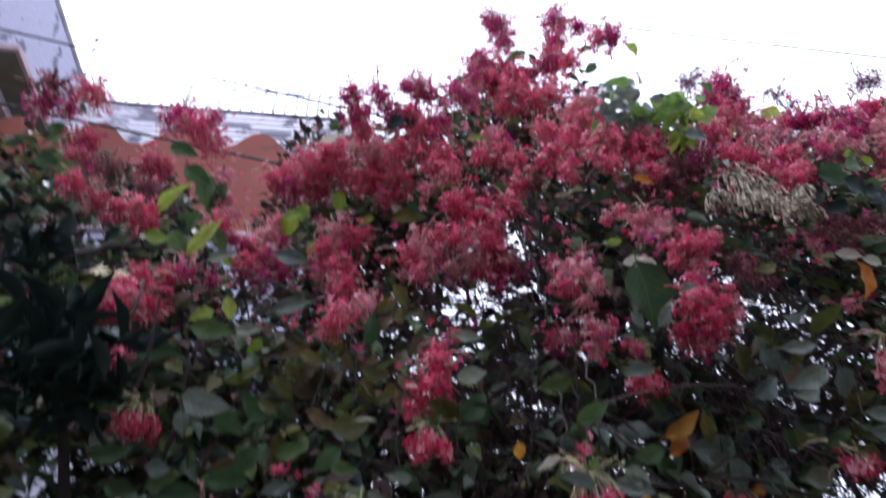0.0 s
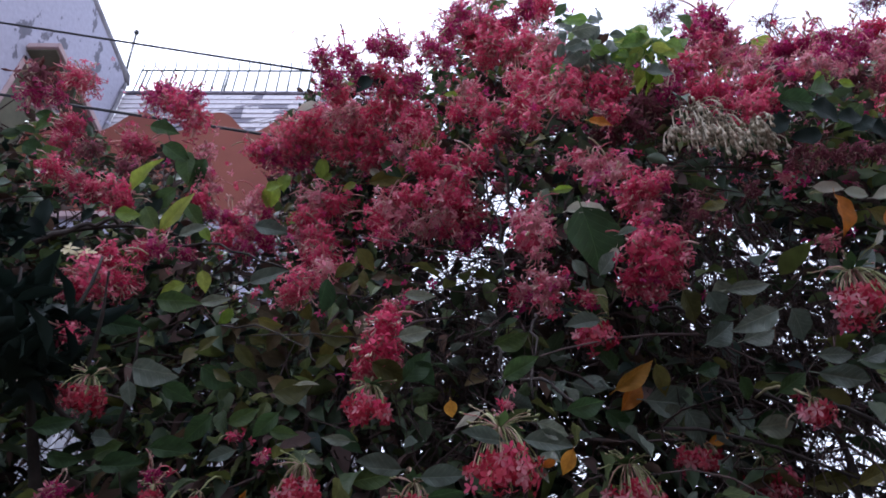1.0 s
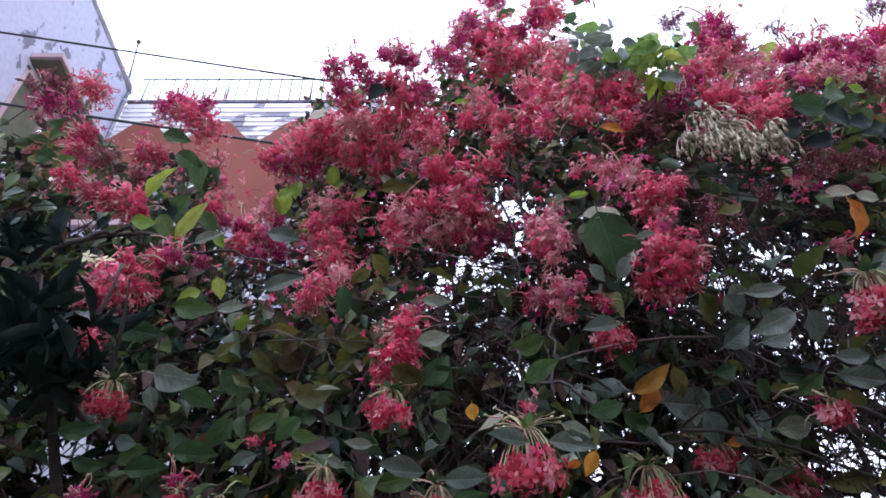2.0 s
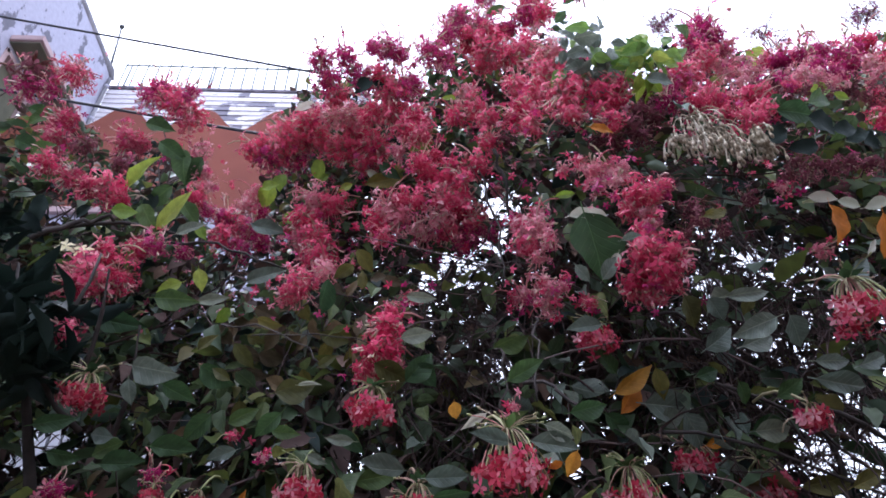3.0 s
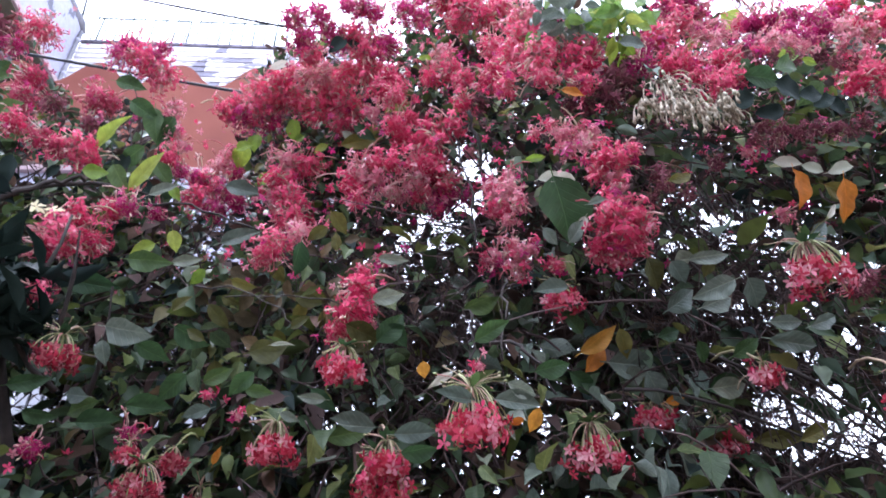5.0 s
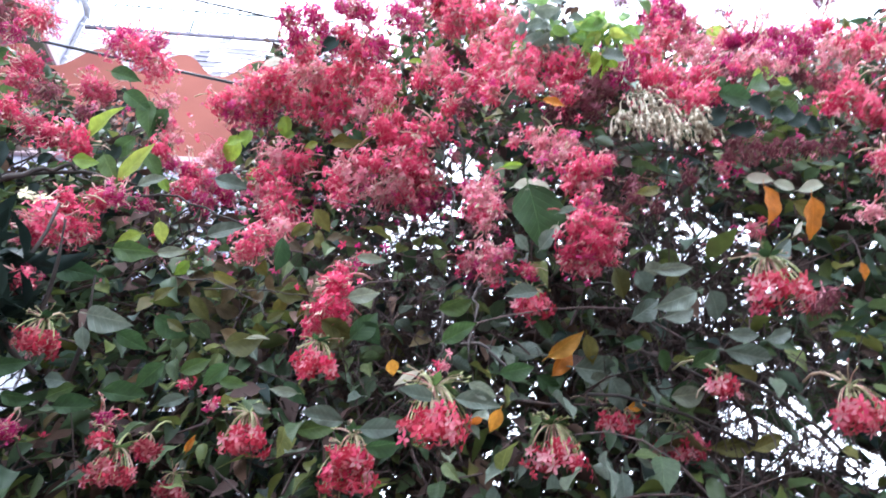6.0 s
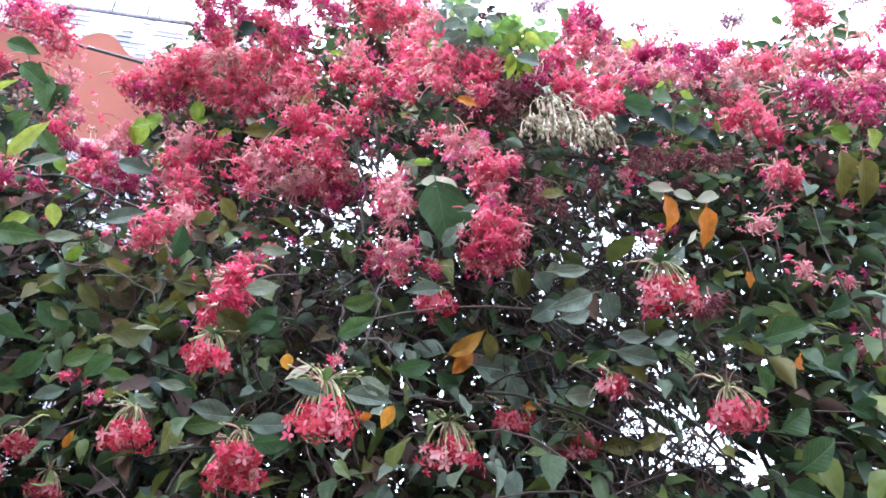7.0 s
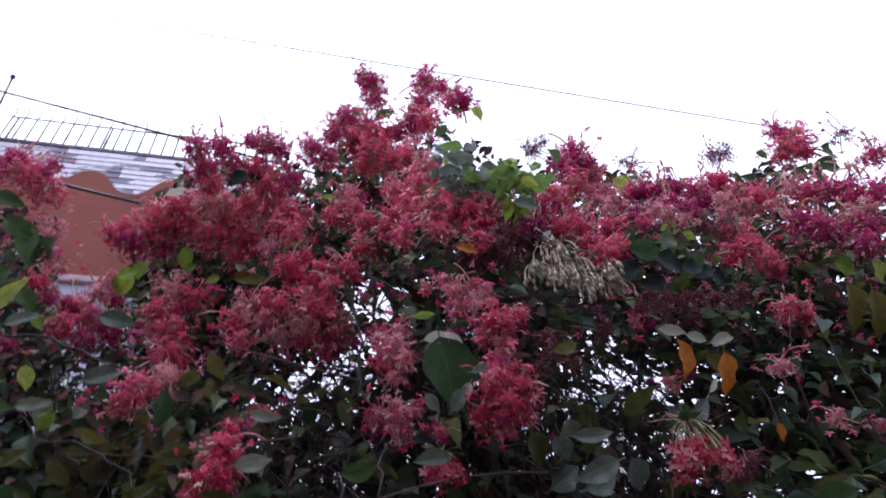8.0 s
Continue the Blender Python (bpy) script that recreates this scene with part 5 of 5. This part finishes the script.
def bare(x, z, deep):
    """Where old wood shows more than leaves."""
    x, z = along_sight(x, z, deep)
    return max(math.exp(-(((x - 0.10) / 0.18) ** 2) - ((z - 2.42) / 0.17) ** 2), math.exp(-(((x - 0.72) / 0.28) ** 2) - ((z - 2.34) / 0.22) ** 2))


def spot(rng):
    """A place on the leaf wall; most growth is put in the upper part that the camera sees."""
    if rng.random() < 0.85:
        return rng.uniform(-1.7, 2.5), rng.uniform(1.65, 4.6)
    return rng.uniform(-2.5, 3.2), rng.uniform(0.1, 3.6)


rng = np.random.default_rng(11)
front, loose_leaf = [], Acc()
BLOOMS = HEAD_AT + HANG
SHOWN = YELLOWS + GREY_A + GREY_B + GREY_C + OLIVES_A + OLIVES_B + PALES
while len(front) < 2100:
    x, z = spot(rng)
    if z > top_z(x) - 0.035:
        continue
    low = 1.0 if z < 2.30 else (0.55 if z < 2.6 or x < -0.6 else 0.40)
    if rng.random() > low * thin(x, z - 0.02):
        continue
    back = 0.10 if any((x - h[0]) ** 2 + (z - 0.03 - h[2]) ** 2 < (1.1 * h[3]) ** 2 for h in BLOOMS) or any((x - h[0]) ** 2 + (z - h[2]) ** 2 < (0.75 * h[3]) ** 2 for h in SHOWN) else 0.0
    front.append((x, face_y(x, z) + rng.normal(0.04, 0.05) + back, z, rng.uniform(0.05, 0.09)))
front.sort(key=lambda p: (p[0] - 0.1) ** 2 + 1.5 * (p[2] - 2.2) ** 2)
leaf_meshes = []
for mat in (VEIN_LEAF, VEIN_GREY):
    for v, f in FINE:
        a = Acc()
        a.add(v, f)
        leaf_meshes.append(a.mesh("leaf", [mat]))
for k, (x, y, z, size) in enumerate(front):
    m = leaf_matrix(x, y, z, size, rng)
    if k < 250:
        grey_share = 0.6 if x > 0.3 else 0.2
        creeper_part("leaf", leaf_meshes[int(rng.integers(5)) + (5 if rng.random() < grey_share else 0)], Matrix(m.tolist()))
    else:
        v, f = FINE[int(rng.integers(5))]
        loose_leaf.add(v @ m[:3, :3].T + m[:3, 3], f, 0 if rng.random() < 0.8 else 1)
tagged(creeper_part("outer_foliage", loose_leaf.mesh("outer_foliage", [LEAF, LEAF_GREY])), kind="stuff")

inner = Acc()
made = 0
while made < 31000:
    x, z = spot(rng)
    depth = rng.uniform(0.07, 0.60)
    if z > top_z(x) - 0.05 or rng.random() > thin(x, z - 0.02, depth) ** 1.3 * (1 - 0.6 * bare(x, z, depth)):
        continue
    m = leaf_matrix(x, face_y(x, z) + depth, z, rng.uniform(0.045, 0.085), rng)
    v, f = SHAPES[int(rng.integers(5))]
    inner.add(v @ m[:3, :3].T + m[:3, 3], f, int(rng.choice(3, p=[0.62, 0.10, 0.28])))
    made += 1
while made < 62000:
    x, z = spot(rng)
    depth = rng.uniform(0.5, 1.25)
    xf, zf = along_sight(x, z, depth)
    if zf > top_z(xf) - 0.08 or rng.random() > thin(x, z - 0.02, depth) * (1 - 0.68 * bare(x, z, depth)):
        continue
    m = leaf_matrix(x, face_y(x, z) + depth, z, rng.uniform(0.045, 0.085), rng)
    v, f = SHAPES[int(rng.integers(5))]
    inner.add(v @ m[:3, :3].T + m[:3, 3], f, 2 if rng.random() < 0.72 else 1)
    made += 1
tagged(creeper_part("inner_foliage", inner.mesh("inner_foliage", [LEAF, LEAF_SHADE, LEAF_INNER])), kind="stuff")

# the skirts of the vine, down to the ground
skirt = Acc()
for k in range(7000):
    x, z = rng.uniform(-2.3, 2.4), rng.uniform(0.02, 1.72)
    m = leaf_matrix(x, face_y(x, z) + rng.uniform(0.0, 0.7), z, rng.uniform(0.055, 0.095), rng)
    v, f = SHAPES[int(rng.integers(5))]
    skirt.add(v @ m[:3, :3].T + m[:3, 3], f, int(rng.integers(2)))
tagged(creeper_part("lower_foliage", skirt.mesh("lower_foliage", [LEAF, LEAF_SHADE])), kind="stuff")

# small blossoms between the heads, too many to count
scatter = Acc()
bright = len(HEAD_AT) - len(DULL_A + DULL_B + VIOLET)
for k in range(2000):
    x, y, z, r = HEAD_AT[int(rng.integers(bright))]
    p = np.array([x, y, z]) + rng.normal(0, 1, 3) * np.array([1.15, 0.7, 1.05]) * r
    d = np.array([rng.normal(0, 0.6), -0.8 + rng.normal(0, 0.4), rng.normal(-0.1, 0.6)])
    petals_into(scatter, p, d, rng.uniform(0.008, 0.013), rng, int(rng.choice(3, p=[0.45, 0.30, 0.25])))
made = 0
while made < 2200:
    x, z = rng.uniform(-1.5, 2.0), rng.uniform(2.45, 3.95)
    if z > top_z(x) - 0.12 or (x < -0.42 and z > 2.7) or rng.random() > thin(x, z) * (0.3 + 0.7 * (z > 2.65)):
        continue
    d = np.array([rng.normal(0, 0.6), -0.8 + rng.normal(0, 0.4), rng.normal(0.2, 0.6)])
    petals_into(scatter, np.array([x, face_y(x, z) + rng.uniform(-0.03, 0.12), z]), d, rng.uniform(0.008, 0.013), rng, int(rng.choice(4, p=[0.22, 0.20, 0.30, 0.28])))
    made += 1
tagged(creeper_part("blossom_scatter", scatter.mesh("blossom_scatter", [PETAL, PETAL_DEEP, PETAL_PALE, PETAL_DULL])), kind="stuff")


# single leaves that stand out from the rest
def shown_leaf(mat, x, y, z, size, aim, width=0.30, nod=0.25, turn=0.0, label="", droop=0.2):
    """A leaf whose blade faces the path. aim: the way its tip points, in degrees from +x towards +z."""
    a = math.radians(aim)
    n = Vector((math.sin(turn), -math.cos(turn), -nod)).normalized()
    d = Vector((math.cos(a), 0.0, math.sin(a)))
    d = (d - n * d.dot(n)).normalized()
    side = d.cross(n)
    acc_leaf = Acc()
    v, f = leaf_shape(int(abs(x * 977 + z * 331)) % 500, 11, width, droop, 0.11, 0.05, 5)
    acc_leaf.add(v, f)
    m = Matrix(((side.x * size, d.x * size, n.x * size, x), (side.y * size, d.y * size, n.y * size, y), (side.z * size, d.z * size, n.z * size, z), (0, 0, 0, 1)))
    return creeper_part("leaf", acc_leaf.mesh("single_leaf", [mat]), m, label)


rng = np.random.default_rng(21)
shown_leaf(VEIN_GREEN, 0.34, 0.89, 2.39, 0.139, -71, 0.40, 0.3, 0.2, "large dark green leaf hanging down")
for k in range(96):
    fresh = k % 2
    dx, dy, dz = rng.normal(0, 0.030), rng.normal(0, 0.03), rng.normal(0, 0.026)
    mat = (VEIN_LIME if rng.random() < 0.5 else VEIN_FRESH) if fresh else (VEIN_GREY if rng.random() < 0.8 else VEIN_FRESH)
    aim = math.degrees(math.atan2(dz + 0.01, dx)) + rng.normal(0, 50)
    shown_leaf(mat, (0.553 if fresh else 0.430) + dx, 0.875 + dy, (2.850 if fresh else 2.870) + dz, rng.uniform(0.035, 0.065), aim, rng.uniform(0.22, 0.32), rng.uniform(0, 1.0), rng.normal(0, 0.6), "fresh green leaf in a tuft", 0.4)

for k in range(48):
    x, z = rng.uniform(-0.44, 0.04), rng.uniform(2.20, 2.56)
    shown_leaf(VEIN_BROWN if k % 3 else VEIN_OLIVE, x, face_y(x, z) + rng.uniform(-0.03, 0.06), z, rng.uniform(0.045, 0.075), rng.uniform(0, 360), rng.uniform(0.22, 0.32), rng.uniform(0.1, 0.9), rng.normal(0, 0.4), "brown-olive ageing leaf")

# leaves along the face of the vine
for mat, groups, label in (
    (VEIN_GREY, (GREY_A, GREY_B, GREY_C), "grey-green leaf, paled for sky sheen, on the face of the creeper"), (VEIN_GREEN, (GREEN_A, GREEN_B, GREEN_C, GREEN_D), "mid-green leaf on the face of the creeper"),
    (VEIN_OLIVE, (OLIVES_A, OLIVES_B), "olive-brown ageing leaf"), (VEIN_LIME, (LIMES_A, LIMES_B), "bright yellow-green leaf"),
    (LEAF_SHADE, (DARKS,), "green leaf coloured near-black for the shade"), (VEIN_YELLOW, (YELLOWS,), "orange-yellow ageing leaf"), (LEAF_PALE, (PALES,), "pale curled leaf underside"),
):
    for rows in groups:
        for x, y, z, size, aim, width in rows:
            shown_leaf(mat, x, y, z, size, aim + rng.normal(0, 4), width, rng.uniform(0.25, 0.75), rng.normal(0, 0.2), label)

# stems and twigs
for k in range(12):
    x0 = -2.2 + 0.38 * k + rng.normal(0, 0.06)
    x1 = x0 + rng.normal(0, 0.25)
    zt = top_z(x1) - 0.15
    s = np.linspace(0, 1, 12)
    path = np.stack([x0 + (x1 - x0) * s + 0.09 * np.sin(8 * s + k) + 0.03 * np.sin(19 * s + 2 * k), [face_y(x1, zt * t) + 0.28 + 0.05 * math.sin(9 * t + k) for t in s], zt * s - 0.04], 1)
    a = Acc()
    tube_into(a, path, np.linspace(0.013, 0.004, 12) * rng.uniform(0.7, 1.2), 6)
    creeper_part("stem", a.mesh("stem", [STEM]))
twigs = Acc()
for k in range(8000):
    x, z = rng.uniform(-2.0, 2.2), rng.uniform(0.6, 3.9)
    if z > top_z(x) - 0.1:
        continue
    d = rng.uniform(0.05, 0.75)
    if rng.random() < 0.8 and x < -0.3 and thin(x, z, d) < 0.35:
        continue
    p = np.array([x, face_y(x, z) + d, z])
    q = p + np.array([rng.normal(0, 0.16), rng.normal(0, 0.08), rng.normal(0.02, 0.12)])
    tube_into(twigs, bend(p, q, rng.normal(0, 0.025, 3), 4), np.linspace(0.0028, 0.0010, 5) * rng.uniform(0.6, 1.4), 3, 0, False)
for k in range(6800):
    x, z = ((rng.normal(0.12, 0.16), rng.normal(2.32, 0.22)), (rng.normal(0.72, 0.22), rng.normal(2.32, 0.20)), (rng.normal(0.74, 0.08), rng.normal(1.90, 0.08)))[(k % 2) if k % 16 else 2]
    p = np.array([x, face_y(x, z) + rng.uniform(0.04, 0.5), z])
    q = p + np.array([rng.normal(0, 0.05), rng.normal(0, 0.04), rng.normal(0.0, 0.07)])
    tube_into(twigs, bend(p, q, rng.normal(0, 0.010, 3), 3), np.linspace(0.0016, 0.0007, 4) * rng.uniform(0.6, 1.5), 3, 0, False)
tagged(creeper_part("twig_tangle", twigs.mesh("twigs", [TWIG])), kind="stuff")

# boughs that cross the gap on the open side
for p, q, r in (((-0.95, 1.36, 2.74), (-0.60, 1.38, 2.74), 0.007), ((-0.62, 1.36, 2.70), (-0.30, 1.36, 2.60), 0.004), ((0.45, 1.04, 2.02), (0.85, 0.96, 1.82), 0.0035), ((-0.30, 1.15, 2.28), (0.02, 1.12, 2.20), 0.0015), ((0.17, 1.02, 2.17), (0.17, 1.01, 2.03), 0.003), ((0.20, 1.20, 2.82), (0.215, 1.12, 2.38), 0.0035), ((0.30, 1.16, 2.74), (0.17, 1.18, 2.52), 0.0025), ((0.62, 1.10, 2.50), (0.66, 1.02, 2.15), 0.003), ((0.22, 1.05, 2.12), (0.30, 0.96, 1.98), 0.004), ((-0.69, 1.42, 2.60), (-0.79, 1.47, 3.34), 0.0028), ((-0.90, 1.28, 2.64), (-0.76, 1.34, 2.76), 0.008), ((-0.38, 1.20, 2.34), (-0.13, 1.10, 2.17), 0.0018), ((0.46, 1.00, 2.24), (0.58, 0.98, 2.12), 0.004), ((0.235, 1.14, 2.84), (0.265, 1.20, 2.60), 0.0055), ((0.26, 1.06, 2.27), (0.215, 0.95, 2.03), 0.003), ((0.62, 0.98, 2.06), (0.86, 0.94, 1.86), 0.005), ((0.56, 1.02, 2.10), (0.80, 0.98, 1.86), 0.0035)):
    a = Acc()
    tube_into(a, bend(p, q, (0.01, 0, 0.03), 8) + rng.normal(0, 0.004, (9, 3)), np.linspace(r, 0.6 * r, 9), 5)
    creeper_part("bough", a.mesh("bough", [STEM]))

# ---- a dark upright shrub beside the creeper ----
shrub = thing("dark_shrub", "dark upright shrub with narrow leaves beside the creeper", "shrub", at=(-0.70, 1.12, 0))
a = Acc()
tube_into(a, [(-0.10, 0.48, -0.04), (-0.09, 0.44, 0.9), (-0.06, 0.36, 1.8), (-0.04, 0.26, 2.05), (-0.08, 0.15, 2.26), (-0.15, 0.07, 2.44)], [0.045, 0.036, 0.022, 0.014, 0.010, 0.005], 8)
child("trunk", a.mesh("trunk", [STEM]), shrub)
for k in range(5):
    h = 2.08 + 0.05 * k
    a = Acc()
    x0 = 0.11 - 0.14 * k / 4
    tube_into(a, bend((x0, 0.17 - 0.03 * k, h), (x0 - 0.02 + 0.09 * (-1) ** k, rng.uniform(-0.05, 0.05), h + 0.22), (0.02 * (-1) ** k, 0, -0.03), 4), np.linspace(0.007, 0.003, 5), 5)
    child("limb", a.mesh("limb", [STEM]), shrub)
crown = Acc()
for k in range(520):
    h = rng.uniform(2.22, 2.64)
    x0 = 0.02 - 0.36 * (h - 2.25) * (h > 1.9) + 0.12 * (h <= 1.9)
    lx = rng.normal(x0 - 0.05, 0.055)
    if lx > -0.19 and h > 2.40:
        continue
    m = leaf_matrix(lx, rng.normal(0.02, 0.06), h - 0.05, rng.uniform(0.06, 0.12), rng, rng.uniform(0, 6.28), rng.normal(0.75, 0.4))
    v, f = SHAPES[4]
    v = v * np.array([0.75, 1, 1])
    crown.add(v @ m[:3, :3].T + m[:3, 3], f)
# the leaf colour is near black to give a backlit silhouette
child("crown", crown.mesh("shrub_crown", [LEAF_SHADE]), shrub)

# two cream blossoms by the shrub
for x, y, z in ((-0.802, 1.257, 2.60), (-0.760, 1.257, 2.59)):
    a = Acc()
    petals_into(a, np.zeros(3), (0.1, -1, 0.1), 0.024, rng, 0)
    petals_into(a, np.array([0, -0.003, 0.0]), (0.1, -1, 0.1), 0.016, rng, 0)
    creeper_part("cream_blossom", a.mesh("cream_blossom", [CREAM]), Matrix.Translation((x, y, z)), "pale cream blossom")
